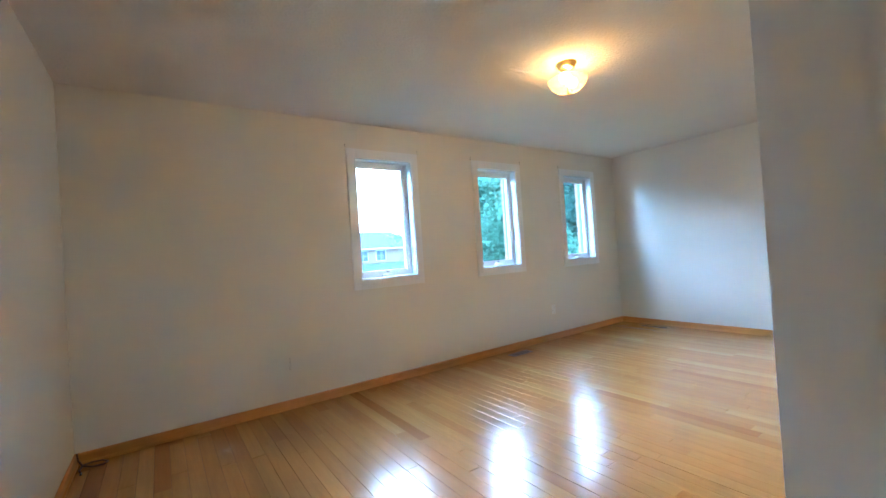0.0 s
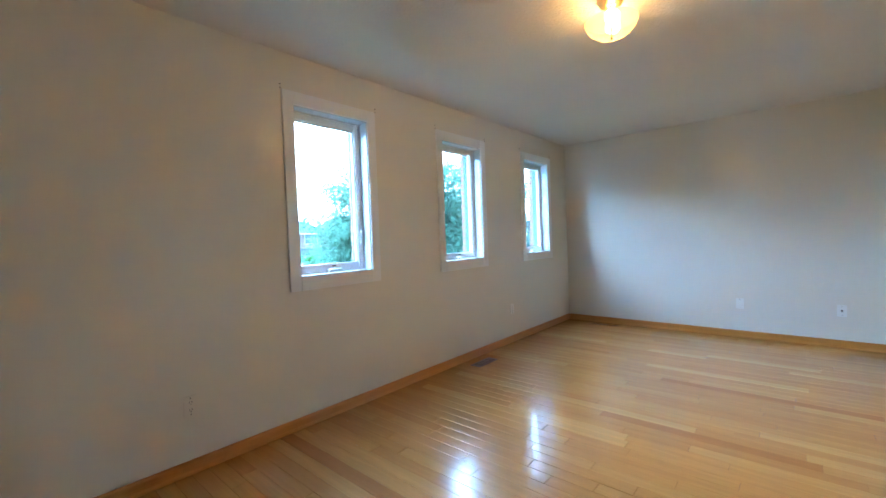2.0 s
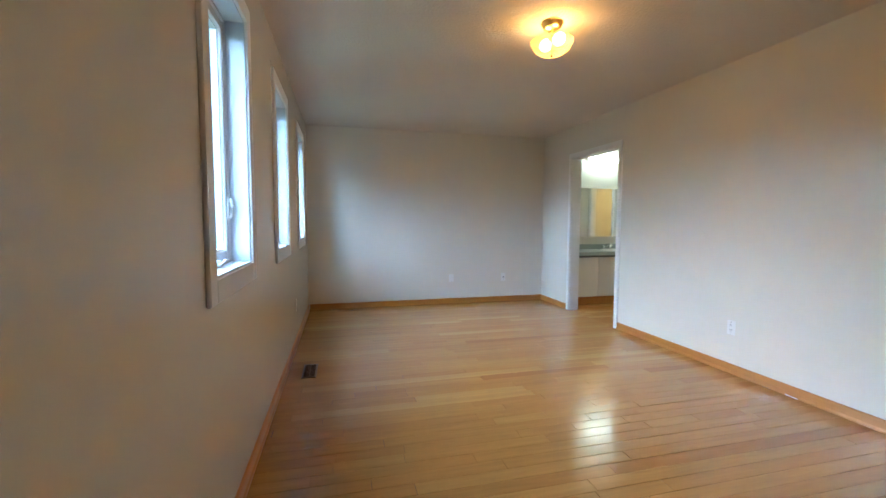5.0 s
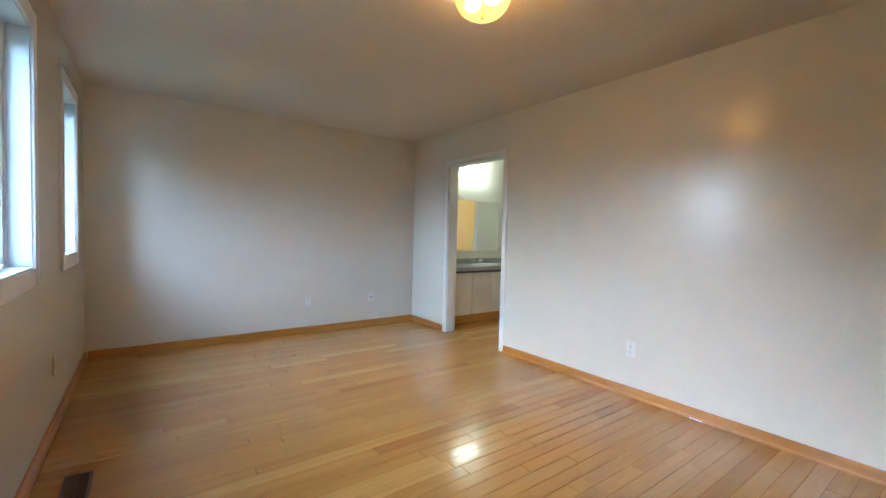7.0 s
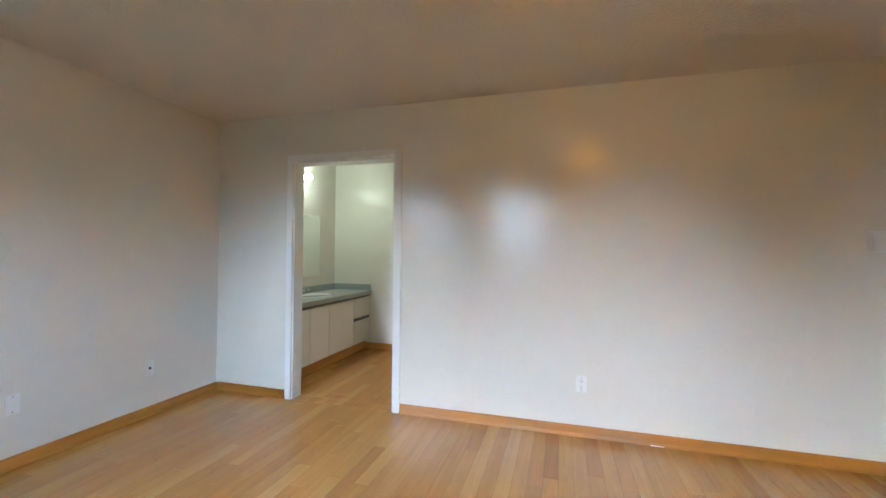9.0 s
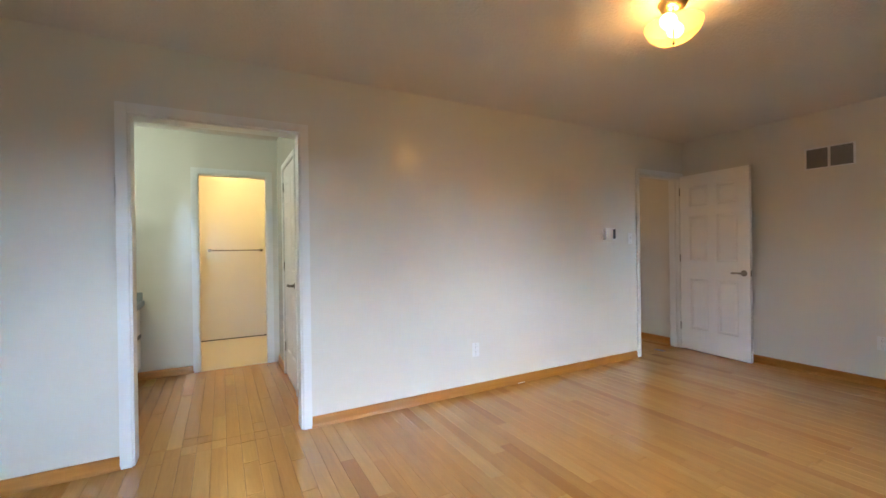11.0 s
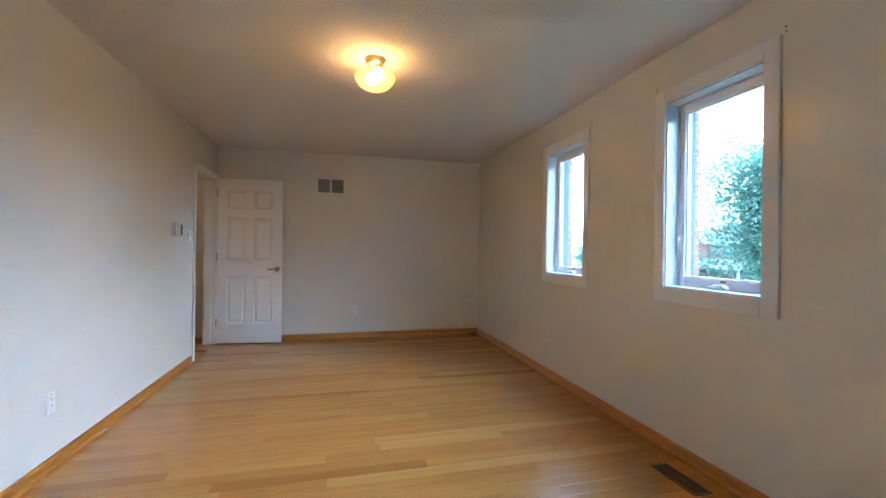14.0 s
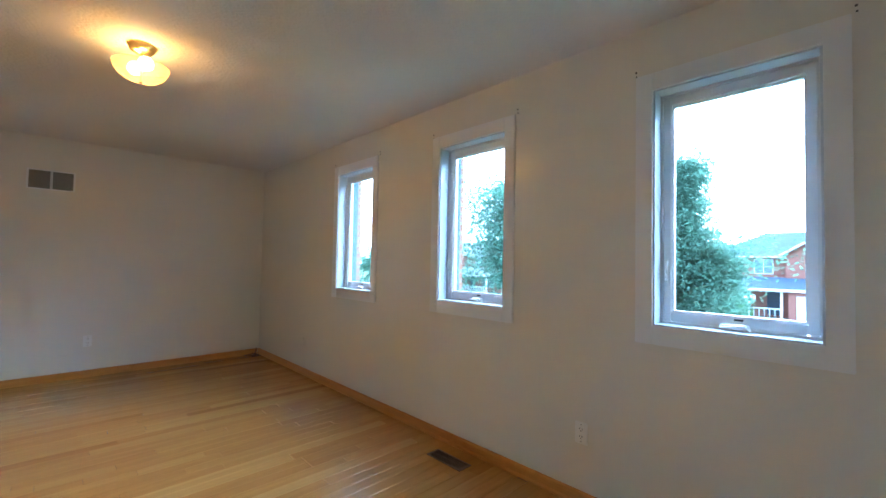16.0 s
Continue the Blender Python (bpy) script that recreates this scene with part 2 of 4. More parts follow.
M_REDBRICK = material("red_house_brick", (0.20, 0.07, 0.05), 0.9, vary=0.12, scale=6)
M_TANBRICK = material("tan_house_brick", (0.20, 0.14, 0.11), 0.9, vary=0.12, scale=6)
M_SHINGLE = material("blue_grey_shingles", (0.05, 0.06, 0.08), 0.95, spec=0.05, vary=0.15, scale=5)
M_PALE_SHINGLE = material("pale_grey_shingles", (0.20, 0.19, 0.18), 0.95, spec=0.05, vary=0.1, scale=5)
M_RED_SHINGLE = material("brown_red_shingles", (0.22, 0.09, 0.07), 0.95, spec=0.05, vary=0.1, scale=5)
M_HOUSE_TRIM = material("white_house_trim", (0.45, 0.45, 0.44), 0.6)
M_HOUSE_GLASS = material("dark_house_glass", (0.06, 0.08, 0.09), 0.1)
for m in (M_LEAF, M_NEEDLE, M_BUSH):   # light passes through leaves
    nt = m.node_tree
    b = nt.nodes["Principled BSDF"]
    through_leaf = nt.nodes.new("ShaderNodeBsdfTranslucent")
    leaf_mix = nt.nodes.new("ShaderNodeMixShader")
    leaf_mix.inputs[0].default_value = 0.5
    source = b.inputs["Base Color"].links[0].from_socket
    nt.links.new(source, through_leaf.inputs[0])
    nt.links.new(b.outputs[0], leaf_mix.inputs[1])
    nt.links.new(through_leaf.outputs[0], leaf_mix.inputs[2])
    nt.links.new(leaf_mix.outputs[0], nt.nodes["Material Output"].inputs[0])
M_MIRROR = bpy.data.materials.new("mirror_silver")
M_MIRROR.use_nodes = True
_b = M_MIRROR.node_tree.nodes["Principled BSDF"]
_b.inputs["Base Color"].default_value, _b.inputs["Metallic"].default_value, _b.inputs["Roughness"].default_value = rgb(0.86, 0.88, 0.86), 1.0, 0.01
M_PANE = glass("window_glass", (0.96, 0.985, 0.985), 0.0)
M_BOWL = glass("ribbed_lamp_glass", (1.0, 0.84, 0.64), 0.15)
nt = M_BOWL.node_tree   # the glass is lightly frosted and lets its bulbs show through
frost = nt.nodes.new("ShaderNodeBsdfTranslucent")
frost.inputs[0].default_value = rgb(0.9, 0.66, 0.44)
frosted = nt.nodes.new("ShaderNodeMixShader")
frosted.inputs[0].default_value = 0.2
nt.links.new(nt.nodes["Material Output"].inputs[0].links[0].from_socket, frosted.inputs[1])
nt.links.new(frost.outputs[0], frosted.inputs[2])
nt.links.new(frosted.outputs[0], nt.nodes["Material Output"].inputs[0])
M_BULB = glow("warm_bulb", (1.0, 0.52, 0.155), BULB)
M_VBULB = glow("cool_vanity_bulb", (0.80, 1.0, 0.90), VANITY)
M_HBULB = glow("warm_hall_bulb", (1.0, 0.66, 0.30), HALL)
M_BBULB = glow("yellow_bath_bulb", (1.0, 0.72, 0.30), BATH)


# ---- building blocks ----
def block(bm, x0, x1, y0, y1, z0, z1, soft=0.0):
    """A box with softened edges, added to bm."""
    r = bmesh.ops.create_cube(bm, size=1)
    for v in r["verts"]:
        v.co = ((x0 + x1) / 2 + v.co.x * (x1 - x0), (y0 + y1) / 2 + v.co.y * (y1 - y0), (z0 + z1) / 2 + v.co.z * (z1 - z0))
    if soft:
        edges = list({e for v in r["verts"] for e in v.link_edges})
        bmesh.ops.bevel(bm, geom=edges, offset=soft, segments=2, affect="EDGES", clamp_overlap=True)
    return bm


def part(name, bm, mat, parent=None, label="", smooth=False):
    me = bpy.data.meshes.new(name)
    bmesh.ops.recalc_face_normals(bm, faces=bm.faces[:])
    if smooth:
        for f in bm.faces:
            f.smooth = True
    bm.to_mesh(me)
    bm.free()
    me.materials.append(mat)
    ob = new(name, me)
    if parent:
        ob.parent = parent
    if label:
        ob["label"] = label
    return ob


def box_part(name, dims, mat, parent=None, soft=0.0, label=""):
    return part(name, block(bmesh.new(), *dims, soft), mat, parent, label)


def thing(name, place, label="", category="", group="", kind="", turn=0):
    ob = new(name)
    ob.empty_display_size = 0.1
    ob.matrix_world = pose(*place, 0, 0, turn)
    return tagged(ob, label, category, group, kind)


def lathe(bm, profile, m=None, seg=24, wave=0.0, waves=0):
    """A turned shape: (radius, height) pairs round z, put at m."""
    rings = []
    for r, h in profile:
        ring = []
        for i in range(seg):
            a = 2 * math.pi * i / seg
            rr = r * (1 + wave * math.cos(waves * a))
            co = Vector((rr * math.cos(a), rr * math.sin(a), h))
            ring.append(bm.verts.new(m @ co if m else co))
        rings.append(ring)
    for a, b in zip(rings, rings[1:]):
        for i in range(seg):
            bm.faces.new((a[i], a[(i + 1) % seg], b[(i + 1) % seg], b[i]))
    for ring, r in ((rings[0], profile[0][0]), (rings[-1], profile[-1][0])):
        if r > 1e-5:
            bm.faces.new(ring)
    return bm


def tube(bm, points, r, seg=10):
    """A round bar along the points."""
    rings = []
    pts = [Vector(p) for p in points]
    for i, p in enumerate(pts):
        d = (pts[min(i + 1, len(pts) - 1)] - pts[max(i - 1, 0)]).normalized()
        q = d.to_track_quat("Z", "Y")
        rad = r[i] if isinstance(r, (list, tuple)) else r
        rings.append([bm.verts.new(p + q @ Vector((rad * math.cos(2 * math.pi * k / seg), rad * math.sin(2 * math.pi * k / seg), 0))) for k in range(seg)])
    for a, b in zip(rings, rings[1:]):
        for k in range(seg):
            bm.faces.new((a[k], a[(k + 1) % seg], b[(k + 1) % seg], b[k]))
    bm.faces.new(rings[0])
    bm.faces.new(rings[-1])
    return bm


def slab(name, axis, a0, a1, b0, b1, t0, t1, mat, holes=()):
    """A wall in the plane axis ('x' or 'y') from a0 to a1 along, b0 to b1 up, t0 to t1 thick, with clean rectangular openings (a0, a1, b0, b1)."""
    As = sorted({a0, a1, *[h[0] for h in holes], *[h[1] for h in holes]})
    Bs = sorted({b0, b1, *[max(b0, h[2]) for h in holes], *[min(b1, h[3]) for h in holes]})
    solid = {}
    for i in range(len(As) - 1):
        for j in range(len(Bs) - 1):
            ca, cb = (As[i] + As[i + 1]) / 2, (Bs[j] + Bs[j + 1]) / 2
            solid[i, j] = not any(h[0] < ca < h[1] and h[2] < cb < h[3] for h in holes)
    bm = bmesh.new()
    cache = {}

    def vert(a, b, t):
        key = (a, b, t)
        if key not in cache:
            cache[key] = bm.verts.new((t, a, b) if axis == "x" else (a, t, b))
        return cache[key]

    for (i, j), s in solid.items():
        if not s:
            continue
        p = [(As[i], Bs[j]), (As[i + 1], Bs[j]), (As[i + 1], Bs[j + 1]), (As[i], Bs[j + 1])]
        for t in (t0, t1):
            bm.faces.new([vert(a, b, t) for a, b in p])
        for k, (di, dj) in enumerate(((0, -1), (1, 0), (0, 1), (-1, 0))):
            if not solid.get((i + di, j + dj), False):
                (a, b), (c, d) = p[k], p[(k + 1) % 4]
                bm.faces.new([vert(a, b, t0), vert(c, d, t0), vert(c, d, t1), vert(a, b, t1)])
    ob = part(name, bm, mat)
    return tagged(ob, kind="structure")


# ---- the rooms ----
L, W, CEIL = 6.15, 3.43, 2.45
OPEN_ENTRY = (0.06, 0.818, -1, 2.03)
OPEN_BATH = (4.405, 5.35, -1, 2.035)
WINDOWS = (1.937, 3.407, 4.895)     # outer edge of each casing
WIN_W, CAS = 0.757, 0.078
WZ0, WZ1 = 0.905, 2.21
holes_n = [(x + CAS, x + WIN_W - CAS, WZ0 + 0.088, WZ1 - 0.085) for x in WINDOWS]
tagged(slab("wall_north", "y", -0.12, L + 0.12, 0.0, CEIL, W, W + 0.13, M_WALL, holes_n), "cream painted wall with three narrow windows")
tagged(slab("wall_east", "x", 0.0, W, 0.0, CEIL, L, L + 0.12, M_WALL), "plain cream painted end wall")
tagged(slab("wall_west", "x", 0.0, W, 0.0, CEIL, -0.12, 0.0, M_WALL), "cream painted end wall beside the open door")
tagged(slab("wall_south", "y", -0.12, L + 0.12, 0.0, CEIL, -0.12, 0.0, M_WALL, [OPEN_ENTRY, OPEN_BATH]), "cream painted wall with two door openings")
tagged(box_part("ceiling", (-0.12, L + 0.12, -0.12, W + 0.13, CEIL, CEIL + 0.1), M_CEIL), "stippled off-white ceiling", kind="structure")
tagged(box_part("subfloor", (-0.12, L + 0.12, -0.12, W, -0.12, -0.006), M_GAP), kind="structure")

# vestibule and vanity
VX0, VX1, VY = 4.33, 6.11, -1.93
OPEN_INNER = (4.44, 5.095, -1, 2.035)
CLOSET = (-1.41, -0.69, -1, 2.035)
tagged(slab("wall_vestibule_west", "x", VY, -0.12, 0.0, CEIL, VX0 - 0.1, VX0, M_WALL, [CLOSET]), "cream wall with a closet door", kind="structure")
tagged(slab("wall_vestibule_east", "x", VY, -0.12, 0.0, CEIL, VX1, VX1 + 0.1, M_WALL), "cream wall behind the vanity", kind="structure")
tagged(slab("wall_vestibule_south", "y", VX0 - 0.1, VX1 + 0.1, 0.0, CEIL, VY - 0.1, VY, M_WALL, [OPEN_INNER]), "cream wall with an inner door opening", kind="structure")
tagged(box_part("ceiling_vestibule", (VX0 - 0.1, VX1 + 0.1, VY - 0.1, -0.12, CEIL, CEIL + 0.1), M_CEIL), "off-white vestibule ceiling", kind="structure")
tagged(box_part("subfloor_vestibule", (VX0 - 0.1, VX1 + 0.1, VY - 0.1, -0.12, -0.12, -0.006), M_GAP), kind="structure")
# bath room behind it
BY = -3.52
tagged(slab("wall_bath_south", "y", 3.5, 6.3, 0.0, CEIL, BY - 0.1, BY, M_WALL), "cream bathroom wall with a towel bar", kind="structure")
tagged(slab("wall_bath_west", "x", BY, VY - 0.1, 0.0, CEIL, 3.5, 3.6, M_WALL), "plain cream bathroom wall", kind="structure")
tagged(slab("wall_bath_east", "x", BY, VY - 0.1, 0.0, CEIL, 6.2, 6.3, M_WALL), "plain cream bathroom wall", kind="structure")
tagged(slab("wall_bath_north", "y", 3.5, VX0 - 0.1, 0.0, CEIL, VY - 0.1, VY, M_WALL), "plain cream bathroom wall", kind="structure")
tagged(box_part("ceiling_bath", (3.5, 6.3, BY - 0.1, VY - 0.1, CEIL, CEIL + 0.1), M_CEIL), "off-white bathroom ceiling", kind="structure")
tagged(box_part("floor_bath", (3.5, 6.3, BY - 0.1, VY - 0.004, -0.12, 0.0), M_TILE), "beige sheet bathroom floor", kind="structure")
tagged(box_part("wall_gap_seal", (4.2, 5.4, BY, BY + 0.008, 0.0, 0.012), M_SLOT), "dark worn joint at the foot of the bathroom wall", kind="structure")
# hall
HX0, HX1, HY = -0.03, 2.4, -1.55
HALLDOOR = (-1.40, -0.66, -1, 2.035)
tagged(slab("wall_hall_west", "x", HY, -0.12, 0.0, CEIL, HX0 - 0.12, HX0, M_WALL, [HALLDOOR]), "cream hall wall with a closed door", kind="structure")
tagged(slab("wall_hall_east", "x", HY, -0.12, 0.0, CEIL, HX1, HX1 + 0.1, M_WALL), "plain cream hall wall", kind="structure")
tagged(slab("wall_hall_south", "y", HX0 - 0.12, HX1 + 0.1, 0.0, CEIL, HY - 0.1, HY, M_WALL), "plain cream hall wall", kind="structure")
tagged(box_part("ceiling_hall", (HX0 - 0.12, HX1 + 0.1, HY - 0.1, -0.12, CEIL, CEIL + 0.1), M_CEIL), "off-white hall ceiling", kind="structure")
tagged(box_part("subfloor_hall", (HX0 - 0.12, HX1 + 0.1, HY - 0.1, -0.12, -0.12, -0.006), M_GAP), kind="structure")


# ---- trim ----
def baseboard(name, x0, x1, y0, y1, h=0.074, inward=1):
    """A baseboard along the longer side, with a rounded top and a small shoe; inward is the side on which the room lies."""
    along_x = abs(x1 - x0) > abs(y1 - y0)
    prof = [(0, 0), (0.019, 0), (0.019, 0.010), (0.015, 0.018), (0.013, 0.022), (0.013, h - 0.016), (0.010, h - 0.006), (0.004, h), (0, h)]
    bm = bmesh.new()
    ends = []
    for end in (0, 1):
        ring = []
        for d, z in prof:
            if along_x:
                ring.append(bm.verts.new(((x0, x1)[end], y0 + inward * d, z)))
            else:
                ring.append(bm.verts.new((x0 + inward * d, (y0, y1)[end], z)))
        ends.append(ring)
    n = len(prof)
    for i in range(n):
        bm.faces.new((ends[0][i], ends[0][(i + 1) % n], ends[1][(i + 1) % n], ends[1][i]))
    bm.faces.new(ends[0])
    bm.faces.new(ends[1])
    return tagged(part(name, bm, M_OAK if along_x else M_OAK_Y), "honey-coloured oak baseboard", kind="structure")


baseboard("baseboard", 0.0, L, W, W, inward=-1)
baseboard("baseboard", L, L, 0.0, W - 0.02, inward=-1)
baseboard("baseboard", 0.0, 0.0, 0.0, W - 0.02, inward=1)
board = baseboard("baseboard", 0.885, 4.352, 0.0, 0.0, inward=1)
box_part("paint_chip", (2.475, 2.555, 0.0190, 0.0200, 0.002, 0.0075), M_WHITE, board, 0.0005, "smear of white paint")
baseboard("baseboard", 5.402, L - 0.02, 0.0, 0.0, inward=1)
baseboard("baseboard", 5.142, 5.66, VY, VY, inward=1)
baseboard("baseboard", VX0, VX0, -0.64, -0.12, inward=1)
baseboard("baseboard", VX0, VX0, VY, -1.46, inward=1)
baseboard("baseboard", HX0, HX0, -0.60, -0.12, inward=1)
baseboard("baseboard", 0.885, HX1, -0.12, -0.12, inward=-1)


def casing(name, axis, a0, a1, top, face, out, w=0.065, t=0.016, label="white painted door casing"):
    """Door casing round an opening a0..a1: two legs and a head, on the face of the wall; out is +1 or -1."""
    root = thing(name, (0, 0, 0), label, kind="structure")
    for nm, u0, u1, z0, z1 in (("casing_leg", a0 - w, a0, 0, top + w), ("casing_leg", a1, a1 + w, 0, top + w), ("casing_head", a0, a1, top, top + w)):
        f0, f1 = sorted((face, face + out * t))
        dims = (u0, u1, f0, f1, z0, z1) if axis == "y" else (f0, f1, u0, u1, z0, z1)
        box_part(nm, dims, M_WHITE, root, 0.003)
    return root


def jamb(name, axis, a0, a1, top, t0, t1, mat):
    root = thing(name, (0, 0, 0), "white painted door jamb", kind="structure")
    e = 0.012
    for nm, u0, u1, z0, z1 in (("jamb_side", a0, a0 + e, 0, top), ("jamb_side", a1 - e, a1, 0, top), ("jamb_head", a0 + e, a1 - e, top - e, top)):
        dims = (u0, u1, t0, t1, z0, z1) if axis == "y" else (t0, t1, u0, u1, z0, z1)
        box_part(nm, dims, mat, root, 0.001)
    return root


casing("trim_entry", "y", OPEN_ENTRY[0], OPEN_ENTRY[1], 2.03, 0.0, 1, w=0.052)
casing("trim_entry_hall", "y", OPEN_ENTRY[0], OPEN_ENTRY[1], 2.03, -0.12, -1, w=0.06)
jb = jamb("jamb_entry", "y", OPEN_ENTRY[0], OPEN_ENTRY[1], 2.03, -0.122, 0.002, M_WHITE)
box_part("door_stop", (0.794, 0.806, -0.075, -0.04, 0, 2.018), M_WHITE, jb, 0.002)
box_part("door_stop", (0.072, 0.084, -0.075, -0.04, 0, 2.018), M_WHITE, jb, 0.002)
box_part("strike_plate", (0.8035, 0.8065, -0.034, -0.008, 0.90, 0.96), M_NICKEL, jb, 0.0008, "satin metal strike plate")
casing("trim_bath", "y", OPEN_BATH[0], OPEN_BATH[1], 2.035, 0.0, 1, w=0.057, t=0.018)
casing("trim_bath_inside", "y", OPEN_BATH[0], OPEN_BATH[1], 2.035, -0.12, -1, w=0.057, t=0.018)
jamb("jamb_bath", "y", OPEN_BATH[0], OPEN_BATH[1], 2.035, -0.122, 0.002, M_WHITE)
casing("trim_inner", "y", OPEN_INNER[0], OPEN_INNER[1], 2.035, VY, 1, w=0.055)
jamb("jamb_inner", "y", OPEN_INNER[0], OPEN_INNER[1], 2.035, VY - 0.102, VY + 0.002, M_WHITE)
casing("trim_closet", "x", CLOSET[0], CLOSET[1], 2.035, VX0, 1, w=0.05)
casing("trim_hall", "x", HALLDOOR[0], HALLDOOR[1], 2.035, HX0, 1, w=0.055)


# ---- doors ----
def panel_slab(w, h, t):
    """A six-panel door leaf, x 0..w, y 0..t, z 0..h, with raised fields in sunk panels on both faces."""
    st = 0.115
    mid = 0.10
    pw = (w - 2 * st - mid) / 2
    xs = [(st, st + pw), (w - st - pw, w - st)]
    zs = [(0.245, 0.825), (1.03, 1.545), (1.66, 1.885)]
    As = sorted({0, w, *[v for p in xs for v in p]})
    Bs = sorted({0, h, *[v for p in zs for v in p]})
    bm = bmesh.new()
    cache = {}

    def vert(x, y, z):
        k = (round(x, 5), round(y, 5), round(z, 5))
        if k not in cache:
            cache[k] = bm.verts.new((x, y, z))
        return cache[k]

    for y, s in ((0.0, 1), (t, -1)):
        for i in range(len(As) - 1):
            for j in range(len(Bs) - 1):
                a0, a1, b0, b1 = As[i], As[i + 1], Bs[j], Bs[j + 1]
                if (a0, a1) in xs and (b0, b1) in zs:
                    prev = None
                    for off, d in ((0, 0), (0.006, 0.007), (0.014, 0.009), (0.020, 0.009), (0.036, 0.003), (0.040, 0.002)):
                        ring = [vert(a0 + off, y + s * d, b0 + off), vert(a1 - off, y + s * d, b0 + off), vert(a1 - off, y + s * d, b1 - off), vert(a0 + off, y + s * d, b1 - off)]
                        if prev:
                            for k in range(4):
                                bm.faces.new((prev[k], prev[(k + 1) % 4], ring[(k + 1) % 4], ring[k]))
                        prev = ring
                    bm.faces.new(prev)
                else:
                    bm.faces.new((vert(a0, y, b0), vert(a1, y, b0), vert(a1, y, b1), vert(a0, y, b1)))
    for i in range(len(As) - 1):
        for z in (0, h):
            bm.faces.new((vert(As[i], 0, z), vert(As[i + 1], 0, z), vert(As[i + 1], t, z), vert(As[i], t, z)))
    for j in range(len(Bs) - 1):
        for x in (0, w):
            bm.faces.new((vert(x, 0, Bs[j]), vert(x, 0, Bs[j + 1]), vert(x, t, Bs[j + 1]), vert(x, t, Bs[j])))
    return bm


ROSE = [(0.0, 0.0), (0.032, 0.0), (0.032, 0.004), (0.026, 0.010), (0.013, 0.014), (0.011, 0.030), (0.012, 0.048), (0.009, 0.056), (0.0, 0.058)]


def door(name, place, turn, w, h, label, knob_x, hinge_side=0, both=True, hinges=True):
    root = thing(name, place, label, kind="structure", turn=turn)
    part("door_leaf", panel_slab(w, h, 0.035), M_DOOR, root)
    metal, words = (M_NICKEL, "satin nickel lever handle") if both else (M_DARKMETAL, "dark bronze lever handle")
    for face, s in ((0.0, -1), (0.035, 1))[:2 if both else 1]:
        rose = part("door_handle", lathe(bmesh.new(), ROSE, Matrix.Translation((knob_x, face, 0.915)) @ Matrix.Rotation(-s * math.pi / 2, 4, "X")), metal, root, words, True)
        bm = tube(bmesh.new(), [(knob_x + 0.008, face + s * 0.050, 0.915), (knob_x - 0.012, face + s * 0.053, 0.915), (knob_x - 0.045, face + s * 0.054, 0.917), (knob_x - 0.080, face + s * 0.052, 0.915), (knob_x - 0.105, face + s * 0.050, 0.913)], [0.009, 0.010, 0.008, 0.012, 0.004], 12)
        part("lever", bm, metal, rose, smooth=True)
    edge = w if knob_x > w / 2 else 0
    box_part("latch_plate", (edge - 0.001, edge + 0.001, 0.006, 0.029, 0.885, 0.945), M_NICKEL, root, 0, "satin metal latch plate")
    if hinges:
        hx = 0 if knob_x > w / 2 else w
        for z in (0.22, 1.02, 1.80):
            part("hinge", lathe(bmesh.new(), [(0.0, 0), (0.006, 0), (0.006, 0.09), (0.0, 0.09)], Matrix.Translation((hx, -0.006, z)), 10), M_NICKEL, root, "satin metal hinge barrel")
    return root


# entry door, swung back against the end wall
door("door_1", (0.088, 0.022, 0.012), 84.8, 0.758, 2.025, "white six-panel door standing open beside the end wall", 0.70)
door("door_2", (VX0 - 0.001, -1.405, 0.01), 90, 0.71, 2.02, "closed white six-panel closet door", 0.645, both=False)
door("door_3", (HX0 - 0.012, -0.665, 0.01), -90, 0.73, 2.02, "closed white six-panel door in the hall", 0.66, both=False, hinges=False)


